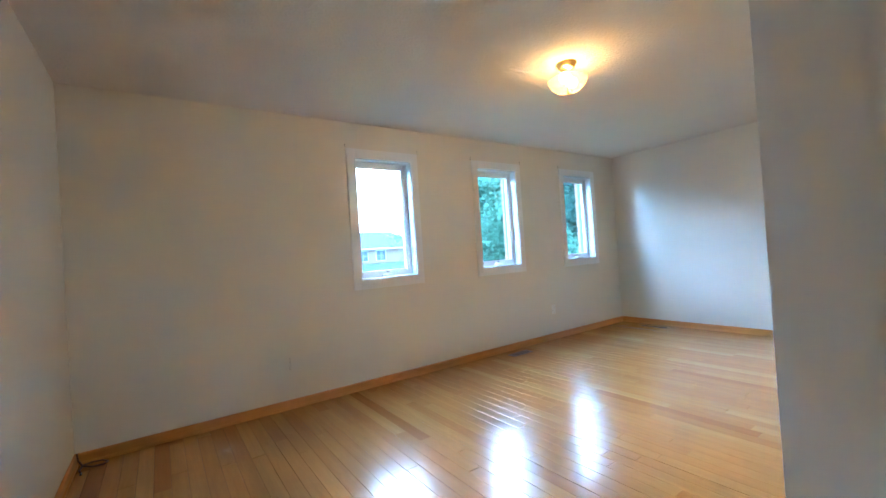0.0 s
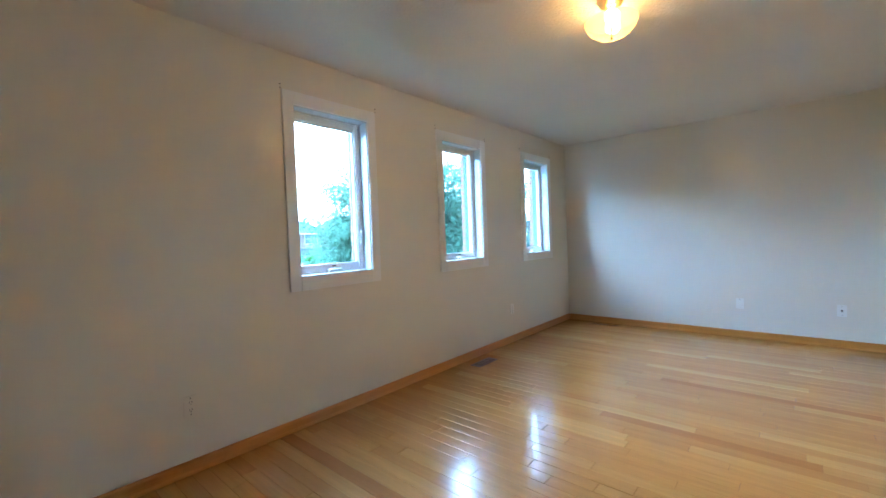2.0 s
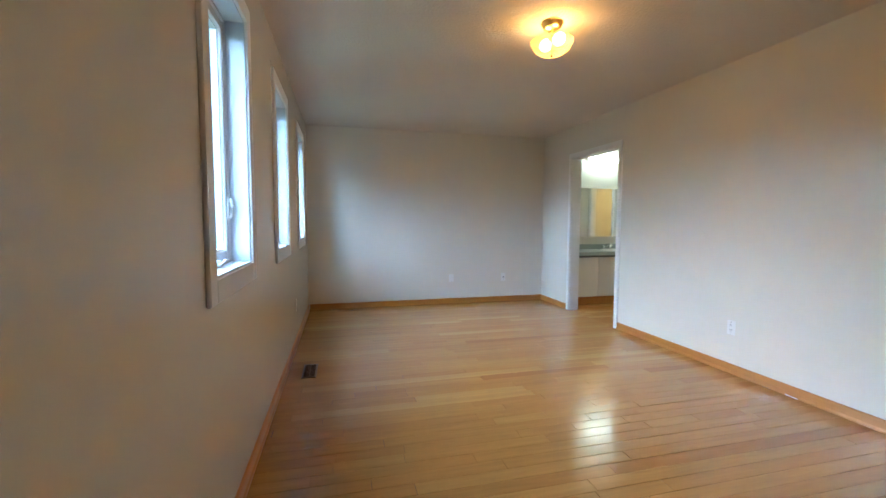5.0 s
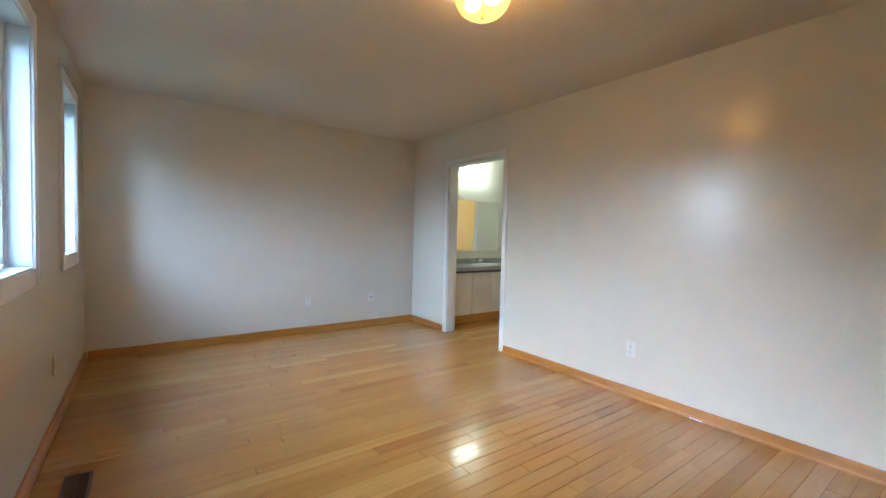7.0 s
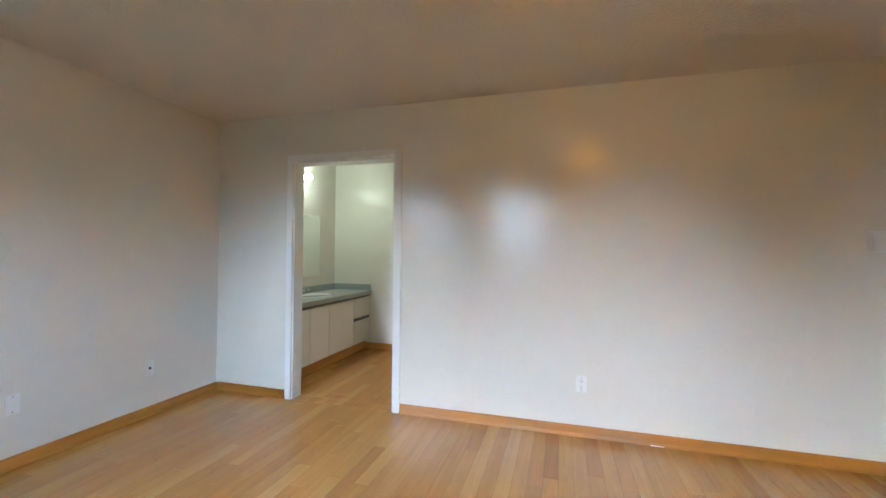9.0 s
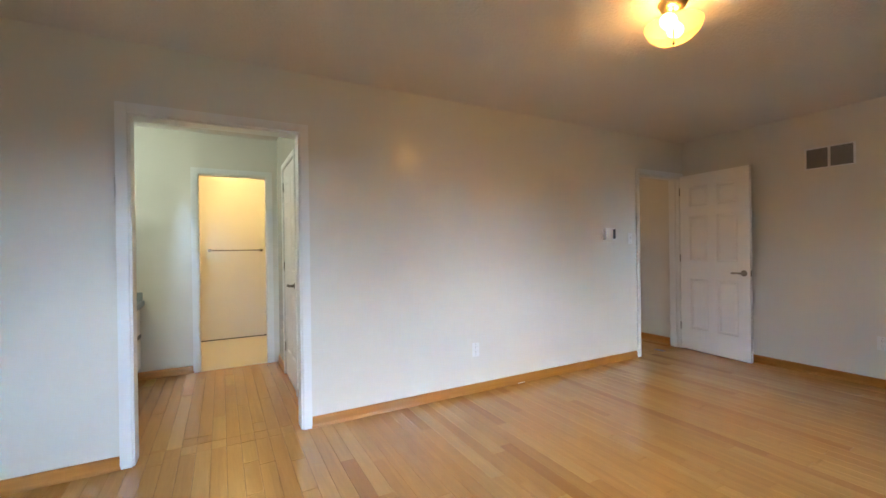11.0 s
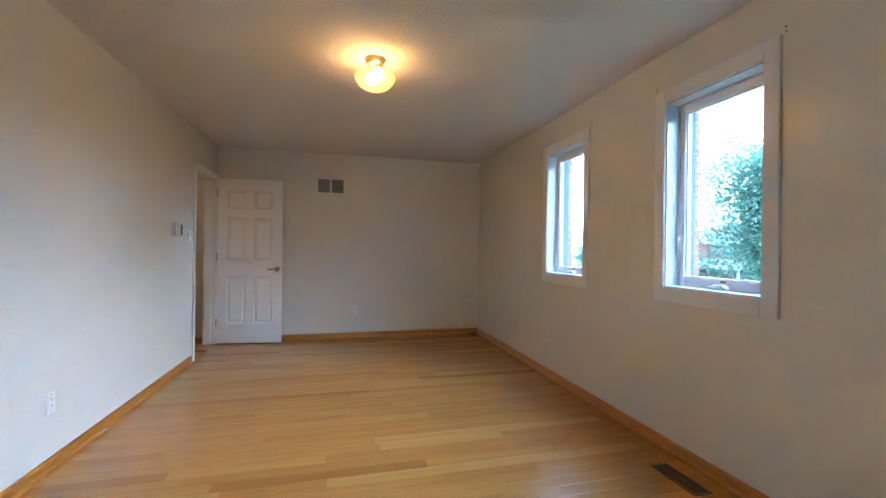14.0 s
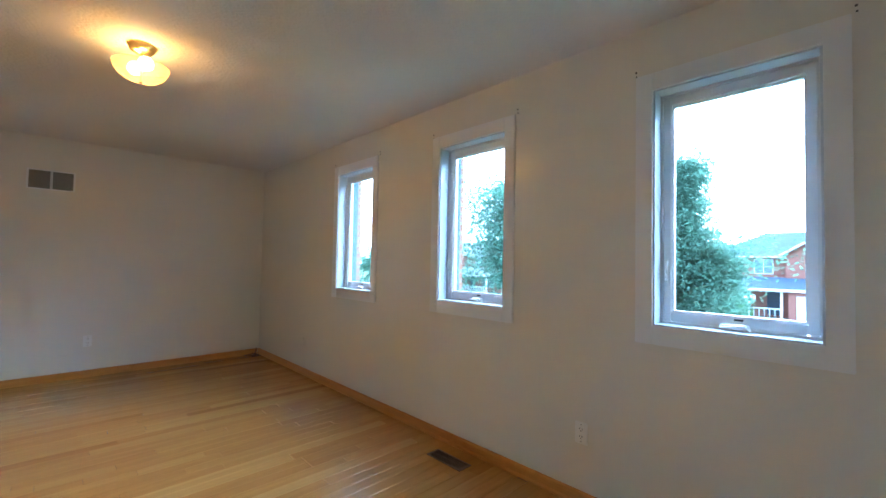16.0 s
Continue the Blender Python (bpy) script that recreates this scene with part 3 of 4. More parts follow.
# ---- windows ----
def window(name, x, lock_right):
    """A recessed casement: casing on the wall, reveal, vinyl frame, sash, pane, crank and lock."""
    x0, x1 = x + CAS, x + WIN_W - CAS
    z0, z1 = WZ0 + 0.088, WZ1 - 0.085
    root = thing(name, (0, 0, 0), "narrow white casement window, closed, with a crank handle", kind="structure")
    t = 0.016
    for dims in ((x, x0, W - t, W, WZ0, WZ1), (x1, x + WIN_W, W - t, W, WZ0, WZ1), (x0, x1, W - t, W, z1, WZ1), (x0, x1, W - t, W, WZ0, z0)):
        box_part("casing", dims, M_CASING, root, 0.003, "flat painted window casing")
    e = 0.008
    # four reveal boards, coloured darker and bluer to stand for shade
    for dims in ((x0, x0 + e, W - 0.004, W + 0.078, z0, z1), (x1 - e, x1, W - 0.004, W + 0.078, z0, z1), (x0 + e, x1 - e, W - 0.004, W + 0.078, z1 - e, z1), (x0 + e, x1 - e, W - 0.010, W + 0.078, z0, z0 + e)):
        box_part("reveal", dims, M_REVEAL, root, 0.0012, "white window reveal with bluish shade put into its colour")
    f0, f1 = W + 0.078, W + 0.119
    g = 0.018
    for dims in ((x0, x0 + g, f0, f1, z0, z1), (x1 - g, x1, f0, f1, z0, z1), (x0 + g, x1 - g, f0, f1, z1 - g, z1), (x0 + g, x1 - g, f0, f1, z0, z0 + g)):
        box_part("window_frame", dims, M_VINYL, root, 0.002, "white vinyl window frame")
    # the outer frame steps back towards the bricks in three fillets
    for k0, k1, g1 in ((f1 + 0.0005, W + 0.160, g), (W + 0.160, W + 0.190, g - 0.005), (W + 0.190, W + 0.214, g - 0.010)):
        for dims in ((x0 - 0.018, x0 + g1, k0, k1, z0, z1), (x1 - g1, x1 + 0.018, k0, k1, z0, z1), (x0 + g1, x1 - g1, k0, k1, z1 - g1, z1), (x0 + g1, x1 - g1, k0, k1, z0, z0 + g1)):
            box_part("cladding", dims, M_CLAD, root, 0.002, "white vinyl outer cladding with its blue skylit tone put into the colour")
    s, sx = 0.045, 0.036
    a0, a1, b0, b1 = x0 + g, x1 - g, z0 + g, z1 - g
    q0, q1 = W + 0.086, W + 0.117
    for dims in ((a0, a0 + sx, q0, q1, b0, b1), (a1 - sx, a1, q0, q1, b0, b1), (a0 + sx, a1 - sx, q0, q1, b1 - s, b1), (a0 + sx, a1 - sx, q0, q1, b0, b0 + s)):
        box_part("sash", dims, M_VINYL, root, 0.004, "white vinyl sash")
    bead = 0.008
    c0, c1, d0, d1 = a0 + sx, a1 - sx, b0 + s, b1 - s
    for dims in ((c0, c0 + bead, q0 + 0.014, q0 + 0.04, d0, d1), (c1 - bead, c1, q0 + 0.014, q0 + 0.04, d0, d1), (c0 + bead, c1 - bead, q0 + 0.014, q0 + 0.04, d1 - bead, d1), (c0 + bead, c1 - bead, q0 + 0.014, q0 + 0.04, d0, d0 + bead)):
        box_part("glazing_bead", dims, M_VINYL, root, 0.001)
    pane = box_part("pane", (c0 + bead, c1 - bead, q0 + 0.022, q0 + 0.028, d0 + bead, d1 - bead), M_PANE, root, 0, "clear glass pane")
    pane.visible_shadow = False
    # crank operator
    cx = (x0 + x1) / 2 + 0.005
    bm = bmesh.new()
    sec = [(-0.062, 0.0), (-0.052, 0.022), (-0.030, 0.030), (0.030, 0.030), (0.052, 0.022), (0.062, 0.0)]
    lo = [bm.verts.new((cx + u, q0 - 0.002, b0 - 0.008 + v)) for u, v in sec]
    hi = [bm.verts.new((cx + u * 0.92, q0 - 0.030, b0 - 0.008 + v * 0.75)) for u, v in sec]
    for k in range(len(sec)):
        bm.faces.new((lo[k], lo[(k + 1) % 6], hi[(k + 1) % 6], hi[k]))
    bm.faces.new(lo)
    bm.faces.new(hi)
    part("crank_cover", bm, M_PLASTIC, root, "white plastic crank cover")
    part("crank_handle", tube(bmesh.new(), [(cx - 0.045, q0 - 0.036, b0 + 0.002), (cx - 0.01, q0 - 0.042, b0 + 0.006), (cx + 0.03, q0 - 0.040, b0 + 0.012), (cx + 0.045, q0 - 0.038, b0 + 0.014)], [0.006, 0.006, 0.005, 0.008]), M_PLASTIC, root, "folded white crank handle", True)
    box_part("sash_label", (cx - 0.002, cx + 0.032, q0 - 0.0015, q0, b0 + s - 0.014, b0 + s - 0.005), M_BLACK, root, 0, "small dark maker's tag")
    # lock lever
    lx = (x1 - g - 0.016) if lock_right else (x0 + g + 0.016)
    box_part("lock_base", (lx - 0.010, lx + 0.010, q0 - 0.010, q0 + 0.001, z0 + 0.20, z0 + 0.32), M_PLASTIC, root, 0.004, "white lock plate")
    part("lock_lever", tube(bmesh.new(), [(lx, q0 - 0.012, z0 + 0.215), (lx, q0 - 0.024, z0 + 0.235), (lx, q0 - 0.026, z0 + 0.27), (lx, q0 - 0.016, z0 + 0.305)], [0.006, 0.007, 0.007, 0.006]), M_PLASTIC, root, "white lock lever", True)
    return root


for i, x in enumerate(WINDOWS):
    window(f"window_{i + 1}", x, i == 0)
    for sx in (x - 0.004, x + WIN_W + 0.012):
        br = thing("curtain_bracket_mark", (sx, W, 2.24), "small dark screw and plug from a removed curtain bracket", "screw", "curtain bracket marks by the windows")
        part("screw_head", lathe(bmesh.new(), [(0, 0), (0.005, 0), (0.004, 0.004), (0, 0.005)], Matrix.Rotation(math.pi / 2, 4, "X"), 10), M_PULL, br)
        part("wall_plug", lathe(bmesh.new(), [(0, 0), (0.004, 0), (0.004, 0.0015), (0, 0.0015)], Matrix.Translation((0.002, 0, -0.022)) @ Matrix.Rotation(math.pi / 2, 4, "X"), 10), M_SLOT, br)


# ---- lamps and fittings ----
def ceiling_light(place):
    root = thing("ceiling_light", place, "lit ceiling light with brass canopy and ribbed glass bowl", "ceiling light")
    part("canopy", lathe(bmesh.new(), [(0.0, 0.0), (0.068, 0.0), (0.070, -0.008), (0.062, -0.016), (0.058, -0.030), (0.045, -0.040), (0.012, -0.044), (0.0, -0.044)], None, 32), M_BRASS, root, "polished brass canopy", True)
    part("stem", lathe(bmesh.new(), [(0.0, -0.04), (0.006, -0.04), (0.006, -0.208), (0.0, -0.208)], None, 12), M_BRASS, root, "slim brass rod", True)
    prof = [(0.012, -0.205), (0.045, -0.202), (0.080, -0.190), (0.108, -0.168), (0.124, -0.142), (0.132, -0.118), (0.134, -0.115), (0.130, -0.116), (0.121, -0.140), (0.105, -0.164), (0.078, -0.186), (0.044, -0.198), (0.012, -0.201)]
    bowl = part("bowl", lathe(bmesh.new(), prof, None, 96, 0.012, 24), M_BOWL, root, "clear ribbed glass bowl", True)
    bowl.visible_shadow = False
    part("finial", lathe(bmesh.new(), [(0.0, -0.216), (0.006, -0.212), (0.008, -0.206), (0.005, -0.200), (0.0, -0.200)], None, 12), M_BLACK, root, "small dark finial", True)
    for sx, sy in ((0.058, 0.012), (-0.050, -0.022)):
        part("socket", tube(bmesh.new(), [(sx * 0.15, sy * 0.15, -0.100), (sx * 0.5, sy * 0.5, -0.104)], 0.013), M_BRASS, root, "brass lamp socket", True)
        bm = bmesh.new()
        bmesh.ops.create_uvsphere(bm, u_segments=16, v_segments=10, radius=0.037)
        for v in bm.verts:
            v.co = Vector((v.co.x * 1.25, v.co.y, v.co.z)) + Vector((sx, sy, -0.118))
        part("bulb", bm, M_BULB, root, "glowing warm bulb", True)
    return root


ceiling_light((2.88, 1.686, CEIL))


def outlet(place, turn, kind_, label):
    """A wall plate; it faces -y at turn 0."""
    root = thing("outlet" if kind_ != "switch" else "light_switch", place, label, "outlet" if kind_ != "switch" else "light switch", "wall plates", turn=turn)
    box_part("plate", (-0.036, 0.036, -0.006, 0.0, -0.058, 0.058), M_PLASTIC, root, 0.003)
    if kind_ == "duplex":
        for z in (0.02, -0.02):
            r = box_part("receptacle", (-0.017, 0.017, -0.0085, -0.006, z - 0.014, z + 0.014), M_PLASTIC, root, 0.002)
            for sx in (-0.0065, 0.0065):
                box_part("slot", (sx - 0.0012, sx + 0.0012, -0.009, -0.008, z - 0.002, z + 0.007), M_SLOT, r)
            box_part("slot", (-0.002, 0.002, -0.009, -0.008, z - 0.010, z - 0.006), M_SLOT, r)
    elif kind_ == "coax":
        part("coax_jack", lathe(bmesh.new(), [(0, 0), (0.010, 0), (0.010, 0.003), (0.005, 0.004), (0.005, 0.012), (0, 0.012)], Matrix.Translation((0, -0.006, 0)) @ Matrix.Rotation(math.pi / 2, 4, "X"), 12), M_PULL, root, "metal coaxial jack")
    elif kind_ == "switch":
        box_part("toggle", (-0.005, 0.005, -0.018, -0.006, -0.004, 0.014), M_PLASTIC, root, 0.002)
    for z in (0.044, -0.044):
        part("screw", lathe(bmesh.new(), [(0, 0), (0.003, 0), (0.003, 0.0012), (0, 0.0012)], Matrix.Translation((0, -0.006, z)) @ Matrix.Rotation(math.pi / 2, 4, "X"), 8), M_PULL, root)
    return root


painted = outlet((1.338, W, 0.365), 0, "duplex", "duplex outlet painted over in the cream of the window wall")
for piece in painted.children_recursive:
    if piece.data.materials[0] == M_PLASTIC:
        piece.data.materials[0] = M_WALL
outlet((4.617, W, 0.378), 0, "duplex", "white duplex outlet near the floor register")
outlet((L, 1.445, 0.372), -90, "blank", "white blank wall plate on the end wall")
outlet((L, 0.635, 0.364), -90, "coax", "white wall plate with a coaxial jack")
outlet((2.991, 0.0, 0.363), 180, "duplex", "white duplex outlet on the long plain wall")
outlet((0.0, 1.681, 0.376), 90, "duplex", "white duplex outlet beneath the air grille")
outlet((0.972, 0.0, 1.31), 180, "switch", "white toggle switch beside the entry door")
outlet((VX0, -0.36, 1.24), 90, "switch", "white toggle switch beside the closet door")

th = thing("thermostat", (1.31, 0.0, 1.355), "white wall thermostat with a dark display strip", "thermostat")
box_part("backplate", (-0.09, 0.09, 0.0, 0.006, -0.066, 0.066), M_PLASTIC, th, 0.003)
box_part("housing", (-0.082, 0.082, 0.006, 0.024, -0.058, 0.058), M_PLASTIC, th, 0.006)
box_part("display", (-0.078, -0.040, 0.024, 0.0265, -0.050, 0.050), M_BLACK, th, 0.001, "black display strip")


def grille(place):
    root = thing("air_grille", place, "white framed return air grille with two grey louvred panels", "air vent")
    w, h = 0.35, 0.20
    for dims in ((0, 0.006, -0.004, 0.012, 0, h), (0, 0.006, w - 0.012, w + 0.004, 0, h), (0, 0.006, w / 2 - 0.010, w / 2 + 0.010, 0.012, h - 0.012), (0, 0.006, 0.012, w - 0.012, 0, 0.012), (0, 0.006, 0.012, w - 0.012, h - 0.012, h)):
        box_part("frame", dims, M_CASING, root, 0.001)
    box_part("backing", (0.0005, 0.0018, 0.012, w - 0.012, 0.012, h - 0.012), M_SLOT, root)
    for k in range(15):
        z = 0.018 + k * (h - 0.036) / 14
        for y0, y1 in ((0.012, w / 2 - 0.010), (w / 2 + 0.010, w - 0.012)):
            bm = bmesh.new()
            vs = [bm.verts.new(c) for c in ((0.002, y0, z + 0.005), (0.002, y1, z + 0.005), (0.0065, y1, z - 0.004), (0.0065, y0, z - 0.004), (0.003, y0, z + 0.006), (0.003, y1, z + 0.006), (0.0075, y1, z - 0.003), (0.0075, y0, z - 0.003))]
            for f in ((0, 1, 2, 3), (4, 7, 6, 5), (0, 4, 5, 1), (1, 5, 6, 2), (2, 6, 7, 3), (3, 7, 4, 0)):
                bm.faces.new([vs[i] for i in f])
            part("slat", bm, M_GREY, root)
    return root


grille((0.0, 1.175, 1.92))

reg = thing("floor_register", (3.80, 3.25, 0.0), "brown metal floor register in the wood floor", "air vent")
for dims in ((-0.15, 0.15, -0.055, -0.040, 0, 0.005), (-0.15, 0.15, 0.040, 0.055, 0, 0.005), (-0.15, -0.130, -0.040, 0.040, 0, 0.005), (0.130, 0.15, -0.040, 0.040, 0, 0.005)):
    box_part("rim", dims, M_BRONZE, reg, 0.0015)
box_part("well", (-0.130, 0.130, -0.040, 0.040, 0.0004, 0.0012), M_SLOT, reg)
for k in range(21):
    x = -0.124 + k * 0.0124
    box_part("slat", (x - 0.0022, x + 0.0022, -0.040, 0.040, 0.0012, 0.0040), M_BRONZE, reg)
box_part("divider", (-0.130, 0.130, -0.003, 0.003, 0.0018, 0.0045), M_BRONZE, reg)

cab = thing("coax_cable", (0.0, 0.0, 0.0), "short loop of red-brown cable lying in the corner", "cable")
part("cable", tube(bmesh.new(), [(0.016, 3.395, 0.085), (0.022, 3.385, 0.04), (0.045, 3.36, 0.012), (0.09, 3.32, 0.008), (0.15, 3.31, 0.008), (0.17, 3.34, 0.008), (0.14, 3.37, 0.014), (0.09, 3.36, 0.022), (0.05, 3.34, 0.022), (0.035, 3.30, 0.008), (0.05, 3.25, 0.006)], 0.005, 8), M_CABLE, cab, smooth=True)
part("cable_plug", lathe(bmesh.new(), [(0, 0), (0.006, 0), (0.006, 0.02), (0, 0.02)], Matrix.Translation((0.05, 3.25, 0.007)) @ Matrix.Rotation(math.pi / 2, 4, "X"), 8), M_PULL, cab, "metal cable plug")


# ---- vanity ----
CX = VX1 - 0.53
van = thing("vanity_cabinet", (0, 0, 0), "long off-white laminate vanity cabinet on an oak toe kick", "cabinet")
box_part("body", (CX + 0.02, VX1 - 0.002, VY + 0.002, -0.142, 0.115, 0.700), M_LAMINATE, van)
box_part("toe_kick", (CX + 0.05, VX1 - 0.002, VY + 0.002, -0.142, 0.0, 0.113), M_OAK_Y, van, 0, "oak toe kick")
for y0, y1 in ((-0.60, -0.145), (-0.957, -0.604), (-1.51, -0.961)):
    box_part("cabinet_door", (CX, CX + 0.019, y0, y1, 0.120, 0.682), M_LAMINATE, van, 0.002, "flat off-white cabinet door")
box_part("drawer", (CX, CX + 0.019, -1.925, -1.514, 0.445, 0.682), M_LAMINATE, van, 0.002, "flat off-white drawer front")
box_part("drawer", (CX, CX + 0.019, -1.925, -1.514, 0.120, 0.405), M_LAMINATE, van, 0.002, "flat off-white drawer front")
box_part("pull_strip", (CX - 0.004, CX + 0.019, -1.925, -1.514, 0.408, 0.442), M_PULL, van, 0.003, "grey recessed finger pull")
box_part("pull_strip", (CX + 0.006, CX + 0.0195, -1.925, -0.145, 0.685, 0.708), M_PULL, van, 0.002, "grey recessed finger pull")

top = thing("vanity_countertop", (0, 0, 0), "grey-green laminate countertop with a backsplash", "countertop")


def counter_slab():
    x0, x1, y0, y1 = CX - 0.03, VX1 - 0.002, VY + 0.002, -0.142
    bm = bmesh.new()
    sx, sy, ra, rb, n = 5.83, -1.05, 0.17, 0.225, 40
    for z in (0.765, 0.725):
        inner = [bm.verts.new((sx + ra * math.cos(2 * math.pi * i / n), sy + rb * math.sin(2 * math.pi * i / n), z)) for i in range(n)]
        outer = []
        for i in range(n):
            c, s = math.cos(2 * math.pi * i / n), math.sin(2 * math.pi * i / n)
            k = min(((x1 - sx) if c > 0 else (sx - x0)) / max(abs(c), 1e-6), ((y1 - sy) if s > 0 else (sy - y0)) / max(abs(s), 1e-6))
            outer.append(bm.verts.new((sx + k * c, sy + k * s, z)))
        for i in range(n):
            bm.faces.new((inner[i], inner[(i + 1) % n], outer[(i + 1) % n], outer[i]))
        for cx_, cy_ in ((x0, y0), (x0, y1), (x1, y0), (x1, y1)):
            near = sorted(range(n), key=lambda i: (outer[i].co.x - cx_) ** 2 + (outer[i].co.y - cy_) ** 2)
            a = [i for i in near if abs(outer[i].co.x - cx_) < 1e-5][0:1]
            b = [i for i in near if abs(outer[i].co.y - cy_) < 1e-5][0:1]
            if a and b and a != b:
                c_ = bm.verts.new((cx_, cy_, z))
                bm.faces.new((outer[a[0]], c_, outer[b[0]]))
    return bm


part("worktop", counter_slab(), M_COUNTER, top)
box_part("front_edge", (CX - 0.034, CX - 0.0295, VY + 0.002, -0.142, 0.718, 0.766), M_COUNTER, top, 0.002)
box_part("underlay", (CX - 0.018, VX1 - 0.002, VY + 0.002, -1.30, 0.702, 0.7245), M_PULL, top)
box_part("underlay", (CX - 0.018, VX1 - 0.002, -0.80, -0.142, 0.702, 0.7245), M_PULL, top)
box_part("underlay", (CX - 0.018, CX + 0.02, -1.30, -0.80, 0.702, 0.7245), M_PULL, top)
box_part("backsplash", (VX1 - 0.022, VX1, VY + 0.002, -0.142, 0.766, 0.845), M_COUNTER, top, 0.003)
box_part("backsplash", (CX - 0.02, VX1 - 0.022, VY, VY + 0.020, 0.766, 0.845), M_COUNTER, top, 0.003)

sink = thing("sink_basin", (5.83, -1.05, 0.766), "oval white porcelain drop-in sink", "sink")
bm = lathe(bmesh.new(), [(1.12, 0.0), (1.13, 0.006), (1.09, 0.012), (1.0, 0.009), (0.93, -0.01), (0.85, -0.06), (0.6, -0.11), (0.15, -0.13), (0.0, -0.13)], None, 40)
for v in bm.verts:
    v.co.x, v.co.y = v.co.x * 0.17, v.co.y * 0.225
part("bowl", bm, M_PORCELAIN, sink, smooth=True)
part("drain", lathe(bmesh.new(), [(0, -0.128), (0.02, -0.128), (0.02, -0.124), (0, -0.124)], None, 16), M_CHROME, sink, "chrome drain")

tap = thing("faucet", (6.02, -1.05, 0.766), "chrome bathroom faucet with two lever handles", "faucet")
box_part("base_plate", (-0.028, 0.028, -0.08, 0.08, 0.0, 0.018), M_CHROME, tap, 0.007)
part("spout", tube(bmesh.new(), [(0, 0, 0.01), (0, 0, 0.06), (-0.02, 0, 0.085), (-0.06, 0, 0.09), (-0.10, 0, 0.075), (-0.112, 0, 0.058)], [0.016, 0.015, 0.014, 0.012, 0.011, 0.010], 12), M_CHROME, tap, smooth=True)
for y in (-0.055, 0.055):
    h = part("tap_handle", lathe(bmesh.new(), [(0, 0.016), (0.018, 0.016), (0.016, 0.04), (0.020, 0.05), (0.012, 0.062), (0, 0.064)], Matrix.Translation((0, y, 0)), 16), M_CHROME, tap, smooth=True)
    part("lever", tube(bmesh.new(), [(0, y, 0.056), (-0.02, y * 1.5, 0.064), (-0.03, y * 1.9, 0.066)], [0.006, 0.005, 0.006], 8), M_CHROME, h, smooth=True)

mir = thing("wall_mirror", (VX1, 0, 0), "frameless wall mirror above the vanity", "mirror")
box_part("mirror_backing", (-0.006, 0.0, -1.55, -0.55, 0.965, 1.715), M_PLASTIC, mir)
box_part("mirror_glass", (-0.011, -0.006, -1.55, -0.55, 0.965, 1.715), M_MIRROR, mir, 0, "silvered mirror glass")

vl = thing("vanity_light", (VX1, -0.98, 2.15), "lit vanity light bar with three white globe bulbs", "wall light")
box_part("back_bar", (-0.035, 0.0, -0.26, 0.26, -0.032, 0.032), M_CHROME, vl, 0.006, "chrome back bar")
for y in (-0.17, 0.0, 0.17):
    part("socket", lathe(bmesh.new(), [(0, 0.03), (0.024, 0.03), (0.02, 0.05), (0, 0.05)], Matrix.Translation((0, y, 0)) @ Matrix.Rotation(-math.pi / 2, 4, "Y"), 16), M_CHROME, vl)
    bm = bmesh.new()
    bmesh.ops.create_uvsphere(bm, u_segments=20, v_segments=12, radius=0.048)
    bmesh.ops.translate(bm, verts=bm.verts, vec=(-0.104, y, 0))
    part("globe_bulb", bm, M_VBULB, vl, "glowing white globe bulb", True)

bar = thing("towel_bar", (0, BY, 1.24), "chrome towel bar with square end brackets", "towel bar")
part("rail", tube(bmesh.new(), [(4.39, 0.06, 0), (5.02, 0.06, 0)], 0.009, 12), M_NICKEL, bar, smooth=True)
for x in (4.385, 5.025):
    box_part("bracket", (x - 0.02, x + 0.02, 0.0, 0.07, -0.02, 0.02), M_NICKEL, bar, 0.004)


def small_light(place, mat, label):
    root = thing("ceiling_light", place, label, "ceiling light")
    part("base", lathe(bmesh.new(), [(0, 0), (0.11, 0), (0.11, -0.02), (0, -0.02)], None, 24), M_PLASTIC, root)
    part("dome", lathe(bmesh.new(), [(0.10, -0.02), (0.095, -0.05), (0.06, -0.08), (0.0, -0.09)], None, 24), mat, root, "glowing dome shade", True)


small_light((4.75, -2.8, CEIL), M_BBULB, "lit flush ceiling light in the bathroom")
small_light((1.2, -0.85, CEIL), M_HBULB, "lit flush ceiling light in the hall")

# ---- outdoors ----
GZ = -3.0
tagged(box_part("ground", (-400, 400, 4.2, 700, GZ - 0.3, GZ), M_GRASS), "green lawns running to the horizon", kind="structure")
tagged(box_part("road", (-300, 300, 22, 30, GZ, GZ + 0.02), M_ROAD), "grey asphalt street", kind="structure")
tagged(box_part("pavement", (-300, 300, 31.5, 33, GZ, GZ + 0.06), M_CONCRETE), "pale concrete pavement", kind="structure")
tagged(slab("wall_outside", "y", -0.6, 7.0, GZ, 3.0, W + 0.215, W + 0.27, M_MORTAR, [(a - 0.02, b + 0.02, c - 0.02, d + 0.02) for a, b, c, d in holes_n]), "mortared outer face of the brick wall", kind="structure")


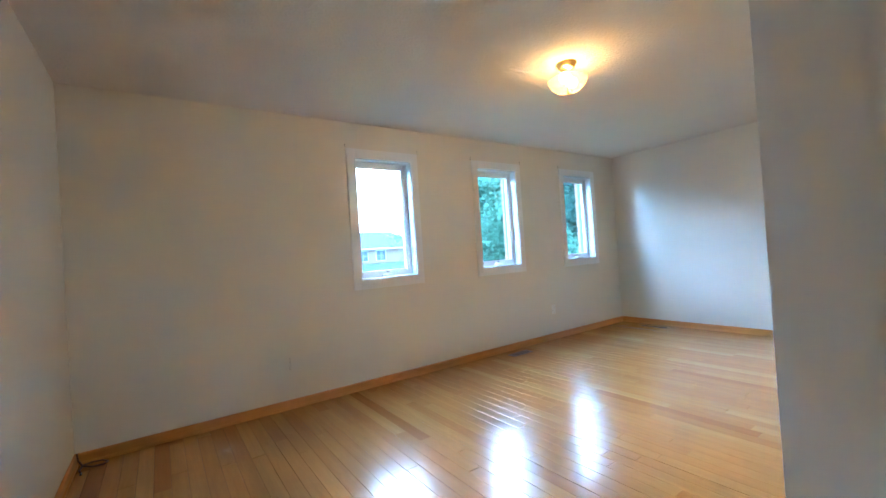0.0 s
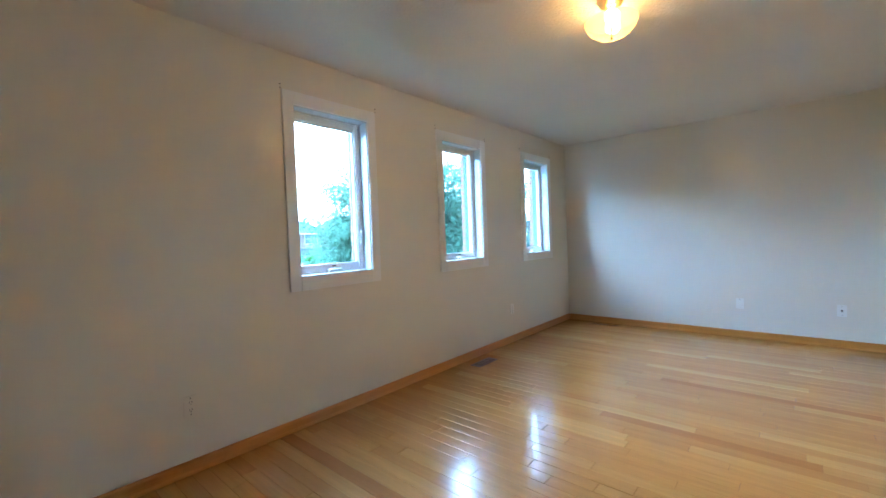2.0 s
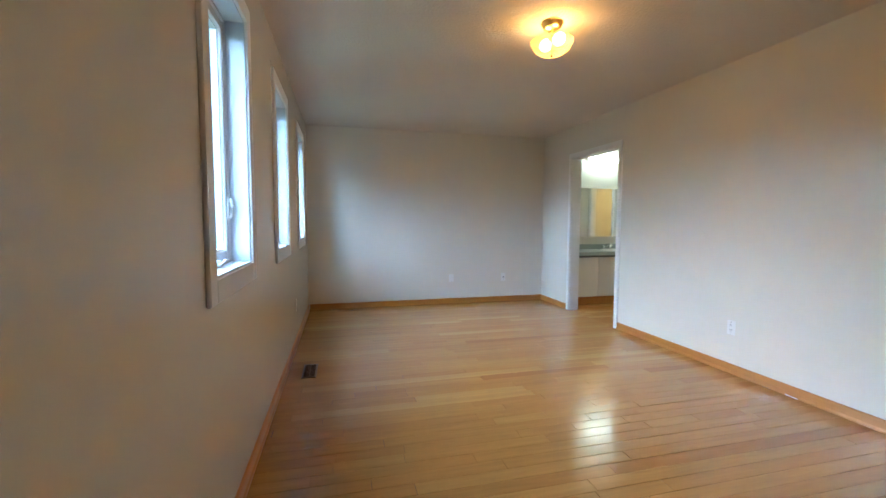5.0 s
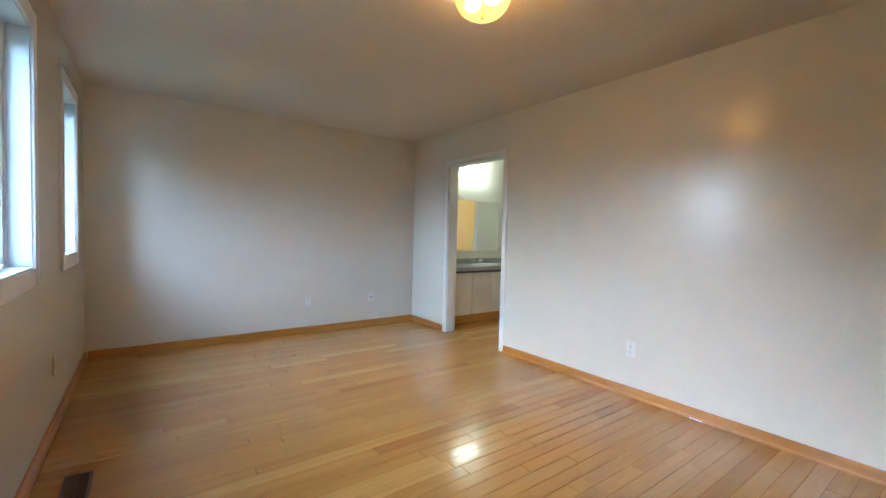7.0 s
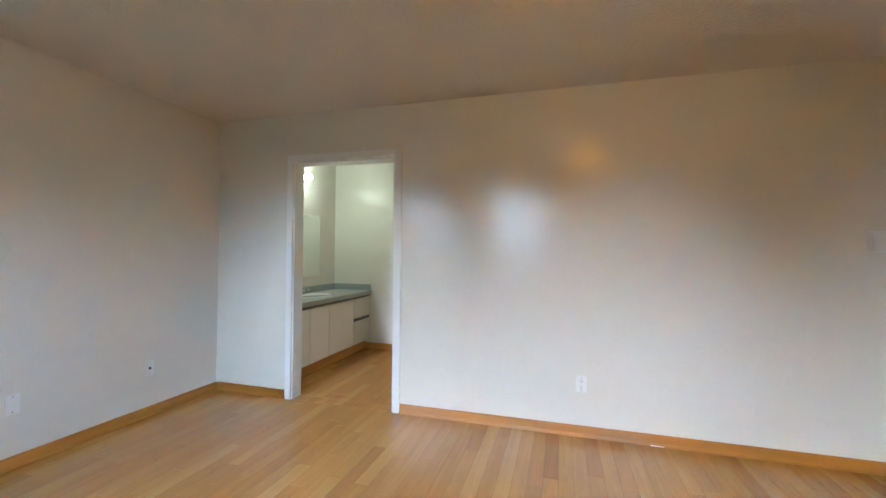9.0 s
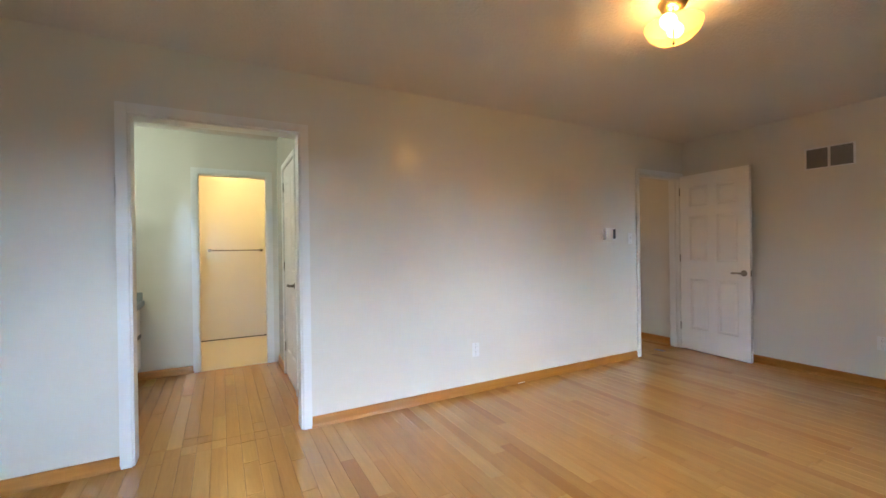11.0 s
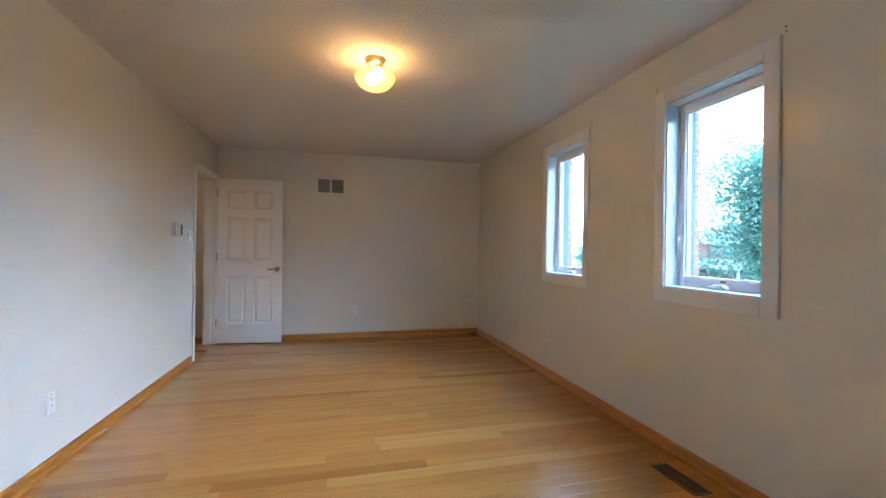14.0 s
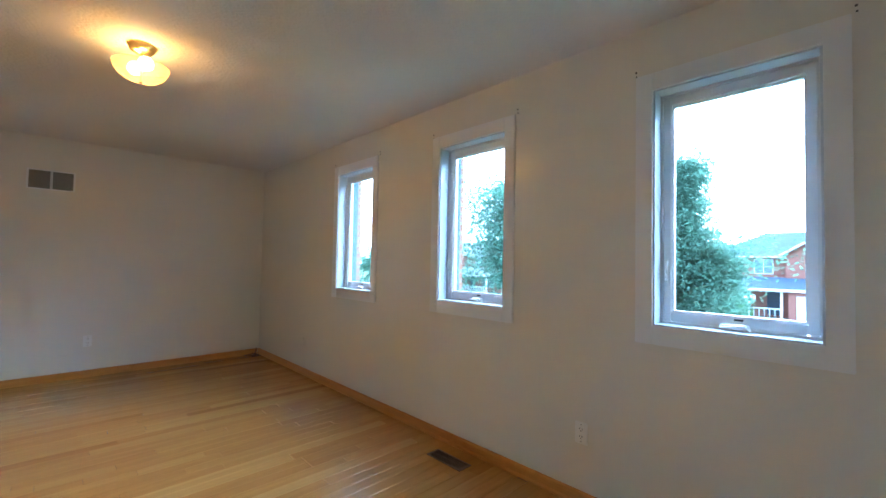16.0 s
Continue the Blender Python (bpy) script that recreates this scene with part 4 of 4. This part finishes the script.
def prism(bm, x0, x1, y0, y1, z0, z1, hip=0.0, ridge="x", over=0.0):
    """A roof: a ridge along x or y, hipped in by hip at its ends."""
    x0, x1, y0, y1 = x0 - over, x1 + over, y0 - over, y1 + over
    base = [bm.verts.new(c) for c in ((x0, y0, z0), (x1, y0, z0), (x1, y1, z0), (x0, y1, z0))]
    if ridge == "x":
        ym = (y0 + y1) / 2
        a, b = bm.verts.new((x0 + hip, ym, z1)), bm.verts.new((x1 - hip, ym, z1))
        faces = ((base[0], base[1], b, a), (base[2], base[3], a, b), (base[1], base[2], b), (base[3], base[0], a))
    else:
        xm = (x0 + x1) / 2
        a, b = bm.verts.new((xm, y0 + hip, z1)), bm.verts.new((xm, y1 - hip, z1))
        faces = ((base[1], base[2], b, a), (base[3], base[0], a, b), (base[0], base[1], a), (base[2], base[3], b))
    for f in faces:
        bm.faces.new(f)
    bm.faces.new(base)
    return bm


def gable(root, g0, g1, gm, brick, roof):
    """A gabled bay with its own roof and white fascia, on the front of a house."""
    bm = block(bmesh.new(), g0, g1, -1.0, 1, 2.8, 5.5)
    tri = [bm.verts.new(c) for c in ((g0, -1, 5.5), (g1, -1, 5.5), (gm, -1, 7.1), (g0, 3, 5.5), (g1, 3, 5.5), (gm, 3, 7.1))]
    for f in ((0, 1, 2), (3, 5, 4)):
        bm.faces.new([tri[i] for i in f])
    part("gable_bay", bm, brick, root)
    bm = bmesh.new()
    for s in (-1, 1):
        e = g0 - 0.4 if s < 0 else g1 + 0.4
        vs = [bm.verts.new(c) for c in ((e, -1.5, 5.30), (gm, -1.5, 7.20), (gm, 4, 7.20), (e, 4, 5.30), (e, -1.5, 5.42), (gm, -1.5, 7.34), (gm, 4, 7.34), (e, 4, 5.42))]
        for f in ((0, 1, 2, 3), (4, 5, 6, 7), (0, 1, 5, 4), (0, 3, 7, 4)):
            bm.faces.new([vs[i] for i in f])
    part("gable_roof", bm, roof, root)
    bm = bmesh.new()
    for s in (-1, 1):
        e = g0 - 0.42 if s < 0 else g1 + 0.42
        vs = [bm.verts.new(c) for c in ((e, -1.54, 5.22), (gm, -1.54, 7.14), (gm, -1.54, 7.34), (e, -1.54, 5.44), (e, -1.44, 5.22), (gm, -1.44, 7.14), (gm, -1.44, 7.34), (e, -1.44, 5.44))]
        for f in ((0, 1, 2, 3), (4, 5, 6, 7), (0, 1, 5, 4), (3, 2, 6, 7)):
            bm.faces.new([vs[i] for i in f])
    part("fascia", bm, M_HOUSE_TRIM, root, "white gable fascia")


def house(x, y, w, brick, roof, gable_side, label):
    """A two-storey house whose front faces -y: hip roof, a gabled bay, a roof over the porch, garage and windows."""
    root = thing("house", (x, y, GZ), label, "house", "houses across the street")
    box_part("wall", (0, w, 0, 9, 0, 5.3), brick, root)
    part("roof", prism(bmesh.new(), 0, w, 0, 9, 5.3, 7.7, 4.2, "x", 0.5), roof, root)
    g0, g1 = (0.3, w * 0.48) if gable_side < 0 else (w * 0.52, w - 0.3)
    gm = (g0 + g1) / 2
    if gable_side:
        gable(root, g0, g1, gm, brick, roof)
    box_part("gutter", (-0.5, w + 0.5, -0.62, -0.48, 5.18, 5.34), M_HOUSE_TRIM, root)
    bm = bmesh.new()
    vs = [bm.verts.new(c) for c in ((-0.3, -3.2, 2.55), (w + 0.3, -3.2, 2.55), (w + 0.3, -0.9, 3.5), (-0.3, -0.9, 3.5), (-0.3, -3.2, 2.42), (w + 0.3, -3.2, 2.42), (w + 0.3, -0.9, 2.42), (-0.3, -0.9, 2.42))]
    for f in ((0, 1, 2, 3), (4, 5, 6, 7), (0, 1, 5, 4), (1, 2, 6, 5), (3, 0, 4, 7), (2, 3, 7, 6)):
        bm.faces.new([vs[i] for i in f])
    part("porch_roof", bm, roof, root)
    box_part("porch_fascia", (-0.3, w + 0.3, -3.27, -3.2, 2.38, 2.6), M_HOUSE_TRIM, root)
    garage_x = (w * 0.55, w - 0.3) if gable_side > 0 else (0.3, w * 0.45)
    box_part("garage_bay", (garage_x[0], garage_x[1], -3.0, 0, 0, 2.42), brick, root)
    box_part("garage_door", (garage_x[0] + 0.5, garage_x[1] - 0.5, -3.08, -3.0, 0, 2.05), M_HOUSE_TRIM, root, 0.01, "white garage door")
    px = (0.2, w * 0.52) if gable_side > 0 else (w * 0.48, w - 0.2)
    box_part("porch_rail", (px[0], px[1], -3.0, -2.92, 0.9, 1.0), M_HOUSE_TRIM, root)
    for k in range(16):
        bx = px[0] + (px[1] - px[0]) * (k + 0.5) / 16
        box_part("baluster", (bx - 0.03, bx + 0.03, -2.98, -2.94, 0.25, 0.9), M_HOUSE_TRIM, root)
    for bx in (px[0] + 0.1, px[1] - 0.1):
        box_part("post", (bx - 0.08, bx + 0.08, -3.05, -2.89, 0, 2.42), M_HOUSE_TRIM, root)
    box_part("door", (px[1] - 1.4 if gable_side > 0 else px[0] + 0.5, px[1] - 0.5 if gable_side > 0 else px[0] + 1.4, -0.06, 0.0, 0.2, 2.3), M_SHINGLE, root, 0, "dark front door")

    def win(cx, cz, ww, hh, fy):
        fr = box_part("window", (cx - ww / 2 - 0.09, cx + ww / 2 + 0.09, fy - 0.06, fy, cz - hh / 2 - 0.09, cz + hh / 2 + 0.09), M_HOUSE_TRIM, root, 0, "white framed window")
        for k in (0, 1):
            x0 = cx - ww / 2 + k * (ww / 2 + 0.03)
            box_part("pane", (x0, x0 + ww / 2 - 0.03, fy - 0.075, fy - 0.06, cz - hh / 2, cz - 0.02), M_HOUSE_GLASS, fr)
            box_part("pane", (x0, x0 + ww / 2 - 0.03, fy - 0.075, fy - 0.06, cz + 0.02, cz + hh / 2), M_HOUSE_GLASS, fr)

    win(gm, 4.65, 1.6, 1.15, -1.0 if gable_side else 0.0)
    ox = w - gm
    win(ox - 1.1, 4.4, 1.2, 1.15, 0.0)
    win(ox + 1.3, 4.4, 1.2, 1.15, 0.0)
    win((px[0] + px[1]) / 2 - (0.9 if gable_side > 0 else -0.9), 1.55, 2.1, 1.4, 0.0)
    return root


house(-4.5, 47, 11, M_REDBRICK, M_SHINGLE, 1, "two-storey red brick house with a gable and a porch")
house(-17.5, 47, 11, M_TANBRICK, M_PALE_SHINGLE, -1, "two-storey tan brick house behind trees")
house(-41.5, 47, 12, M_REDBRICK, M_PALE_SHINGLE, -1, "two-storey red brick house with a pale roof")
house(-56, 48, 11, M_TANBRICK, M_SHINGLE, 1, "two-storey tan brick house far down the street")
house(8.0, 47, 10, M_REDBRICK, M_RED_SHINGLE, -1, "two-storey red brick house with a brown roof")
house(19.0, 46, 11.5, M_TANBRICK, M_SHINGLE, 0, "two-storey pinkish brick house with a grey-blue roof")
house(31.5, 47, 11, M_TANBRICK, M_RED_SHINGLE, 1, "two-storey brick house with a reddish roof")
house(44.5, 47, 11, M_REDBRICK, M_SHINGLE, -1, "two-storey red brick house at the street's end")
for x in (-1.0, 13, 24, -34):
    tagged(box_part("driveway", (x + 1, x + 5, 30, 44, GZ, GZ + 0.03), M_CONCRETE), "pale concrete driveway", kind="structure")


def tree(place, height, crown_r, crown_z, mat, label, leaves=5000, leaf=0.11, conical=False, seed=1):
    """A trunk with limbs, and many small leaves gathered in uneven clumps."""
    rnd = random.Random(seed)
    root = thing("tree", place, label, "tree", "trees outside the windows")
    bm = bmesh.new()
    h = height
    tube(bm, [(0, 0, 0), (0.05, 0.03, h * 0.3), (-0.04, 0.06, h * 0.6), (0.0, 0.0, h * 0.95)], [0.035 * h * 0.6, 0.026 * h * 0.6, 0.016 * h * 0.6, 0.02], 9)
    tips = []
    limbs = 96
    for i in range(limbs):
        f = i / limbs
        a = rnd.random() * 6.28 + i * 2.4
        z0 = crown_z + (h - crown_z) * (f * 0.92 if conical else f * 0.75)
        reach = crown_r * ((1.02 - f) if conical else math.sqrt(max(0.15, 1 - (1.55 * f - 0.55) ** 2))) * rnd.uniform(0.7, 1.1)
        rise = reach * (0.0 if conical else rnd.uniform(0.15, 0.55))
        end = Vector((math.cos(a) * reach, math.sin(a) * reach, min(z0 + rise, h)))
        start = Vector((0, 0, z0 - (0.3 if not conical else -0.05)))
        mid = start.lerp(end, 0.5) + Vector((0, 0, -0.05 * reach if conical else 0.1 * reach))
        tube(bm, [start, mid, end], [0.05, 0.03, 0.01], 5)
        for s in (0.35, 0.55, 0.75, 0.92, 1.0):
            p = start.lerp(end, s)
            tips.append((p + Vector([rnd.uniform(-1, 1) * 0.18 * crown_r for _ in range(3)]) * (0.5 if conical else 1), 0.13 * crown_r * rnd.uniform(0.7, 1.6)))
    part("trunk", bm, M_BARK, root)
    verts, faces = [], []
    for i in range(leaves):
        c, r = tips[rnd.randrange(len(tips))]
        d = Vector((rnd.gauss(0, 1), rnd.gauss(0, 1), rnd.gauss(0, 0.55)))
        p = c + d * (r * 0.85 / max(1.0, d.length / 1.9))
        q = Euler((rnd.uniform(-0.9, 0.9), rnd.uniform(-0.9, 0.9), rnd.random() * 6.28)).to_matrix()
        s = leaf * rnd.uniform(0.6, 1.4)
        k = len(verts)
        for co in ((-s, 0, 0), (0, -0.45 * s, 0.1 * s), (s, 0, -0.15 * s), (0, 0.45 * s, 0.1 * s)):
            verts.append(p + q @ Vector(co))
        faces.append((k, k + 1, k + 2, k + 3))
    me = bpy.data.meshes.new("crown")
    me.from_pydata(verts, [], faces)
    me.materials.append(mat)
    ob = new("crown", me)
    ob.parent = root
    return root


tree((0.55, 10.8, GZ), 8.0, 2.9, 0.6, M_LEAF, "leafy green tree on the front lawn", 240000, 0.044, seed=4)
tree((3.4, 9.6, GZ), 6.6, 1.75, 0.4, M_LEAF, "slender young green tree close to the house", 100000, 0.036, True, seed=21)
tree((11.9, 13.2, GZ), 8.8, 3.4, 1.0, M_LEAF, "broad green tree on the neighbouring lawn", 95000, 0.075, seed=9)
tree((17.4, 12.5, GZ), 9.6, 4.0, 0.8, M_NEEDLE, "tall dark spruce beside the lawn", 90000, 0.09, True, seed=2)
tree((-29, 27, GZ), 6.3, 3.2, 1.0, M_LEAF, "rounded green tree near the street", 7000, 0.18, seed=5)
tree((-33, 31, GZ), 7.2, 3.6, 1.2, M_LEAF, "rounded green tree near the street", 7000, 0.2, seed=7)
tree((-37, 22, GZ), 6.0, 3.4, 1.0, M_LEAF, "rounded green tree near the street", 7000, 0.2, seed=8)
tree((-20, 37, GZ), 3.6, 2.0, 1.0, M_LEAF, "small green tree before the houses", 4000, 0.18, seed=11)
tree((24.2, 40, GZ), 3.0, 1.9, 0.2, M_BUSH, "bright rounded bush before a house", 5000, 0.16, seed=12)
tree((-1.6, 41.5, GZ), 1.6, 1.2, 0.1, M_BUSH, "low bright bush by a porch", 3000, 0.12, seed=13)
tree((30, 26, GZ), 9, 4.2, 1.5, M_LEAF, "large green tree down the street", 8000, 0.2, seed=14)

lamp = thing("street_lamp", (-0.3, 39.5, GZ), "white garden lamp post with two globes", "lamp post")
part("post", tube(bmesh.new(), [(0, 0, 0), (0, 0, 2.0)], 0.05, 8), M_HOUSE_TRIM, lamp)
for sx in (-0.25, 0.25):
    part("globe", lathe(bmesh.new(), [(0, 1.8), (0.12, 1.88), (0.16, 2.05), (0.1, 2.25), (0, 2.3)], Matrix.Translation((sx, 0, 0)), 12), M_HOUSE_TRIM, lamp)
part("arm", tube(bmesh.new(), [(-0.25, 0, 1.8), (0, 0, 1.7), (0.25, 0, 1.8)], 0.03, 6), M_HOUSE_TRIM, lamp)

# ---- outer bricks beside the windows ----
outer = bpy.data.objects["wall_outside"]
brick_mesh = None
for x in WINDOWS:
    for side, bx in ((0, x + CAS - 0.074), (1, x + WIN_W - CAS + 0.074)):
        for k in range(17):
            z = WZ0 + 0.04 + k * 0.075
            if brick_mesh is None:
                first = box_part("brick", (-0.052, 0.052, -0.024, 0.034, -0.032, 0.032), M_BRICK, outer, 0.004)
                brick_mesh = first.data
                ob = first
            else:
                ob = new("brick", brick_mesh)
                ob.parent = outer
            ob.location = (bx + (0.004 if side == 0 else -0.004), W + 0.242 + 0.003 * ((k * 7) % 3 - 1) + 0.003, z)

# ---- wood floors, plank by plank ----
PW = 0.0826
LENGTHS = [0.35, 0.5, 0.65, 0.8, 0.95, 1.1, 1.25, 1.4, 1.6, 1.85]
plank_meshes = {}


def plank_bm(width, length):
    """A plank with its long and short edges eased; top at 0."""
    bm = bmesh.new()
    c, g = 0.0013, 0.0006
    a, b = width / 2 - g, length / 2 - g
    lo = [bm.verts.new(v) for v in ((-a, -b, -0.005), (a, -b, -0.005), (a, b, -0.005), (-a, b, -0.005))]
    md = [bm.verts.new(v) for v in ((-a, -b, -0.0008), (a, -b, -0.0008), (a, b, -0.0008), (-a, b, -0.0008))]
    hi = [bm.verts.new(v) for v in ((-a + c, -b + c, 0), (a - c, -b + c, 0), (a - c, b - c, 0), (-a + c, b - c, 0))]
    for p, q in ((lo, md), (md, hi)):
        for k in range(4):
            bm.faces.new((p[k], p[(k + 1) % 4], q[(k + 1) % 4], q[k]))
    bm.faces.new(hi)
    return bm


def lay(parent, x0, x1, y0, y1, seed, start=0.0):
    rnd = random.Random(seed)
    n = 0
    col = int(math.floor((x0 - start) / PW))
    while start + col * PW < x1 - 0.001:
        a, b = max(x0, start + col * PW), min(x1, start + (col + 1) * PW)
        col += 1
        if b - a < 0.004:
            continue
        y = y0 - rnd.uniform(0, 0.9)
        while y < y1:
            ln = rnd.choice(LENGTHS)
            s, e = max(y, y0), min(y + ln, y1)
            y += ln
            if e - s < 0.03:
                continue
            key = (round(b - a, 4), round(e - s, 2))
            if key not in plank_meshes:
                me = bpy.data.meshes.new("plank")
                bm = plank_bm(*key)
                bmesh.ops.recalc_face_normals(bm, faces=bm.faces[:])
                bm.to_mesh(me)
                bm.free()
                me.materials.append(M_PLANK)
                plank_meshes[key] = me
            ob = new("plank", plank_meshes[key])
            ob.parent = parent
            ob.location = ((a + b) / 2, (s + e) / 2, rnd.uniform(-0.0004, 0.0))
            ob.rotation_euler = (rnd.gauss(0, 0.0006), rnd.gauss(0, 0.0035), 0)
            n += 1
    return n


floor = thing("floor", (0, 0, 0), "glossy honey maple strip floor laid towards the windows", kind="structure")
lay(floor, 0.0, L, 0.0, W, 5)
floor_v = thing("floor_vestibule", (0, 0, 0), "glossy maple strip floor of the vestibule", kind="structure")
lay(floor_v, OPEN_BATH[0] + 0.012, OPEN_BATH[1] - 0.012, -0.12, 0.0, 6)
lay(floor_v, VX0, VX1, VY - 0.003, -0.12, 7)
floor_h = thing("floor_hall", (0, 0, 0), "glossy maple strip floor of the hall", kind="structure")
lay(floor_h, OPEN_ENTRY[0] + 0.012, OPEN_ENTRY[1] - 0.012, -0.12, 0.0, 8)
lay(floor_h, HX0, HX1, HY, -0.12, 9)
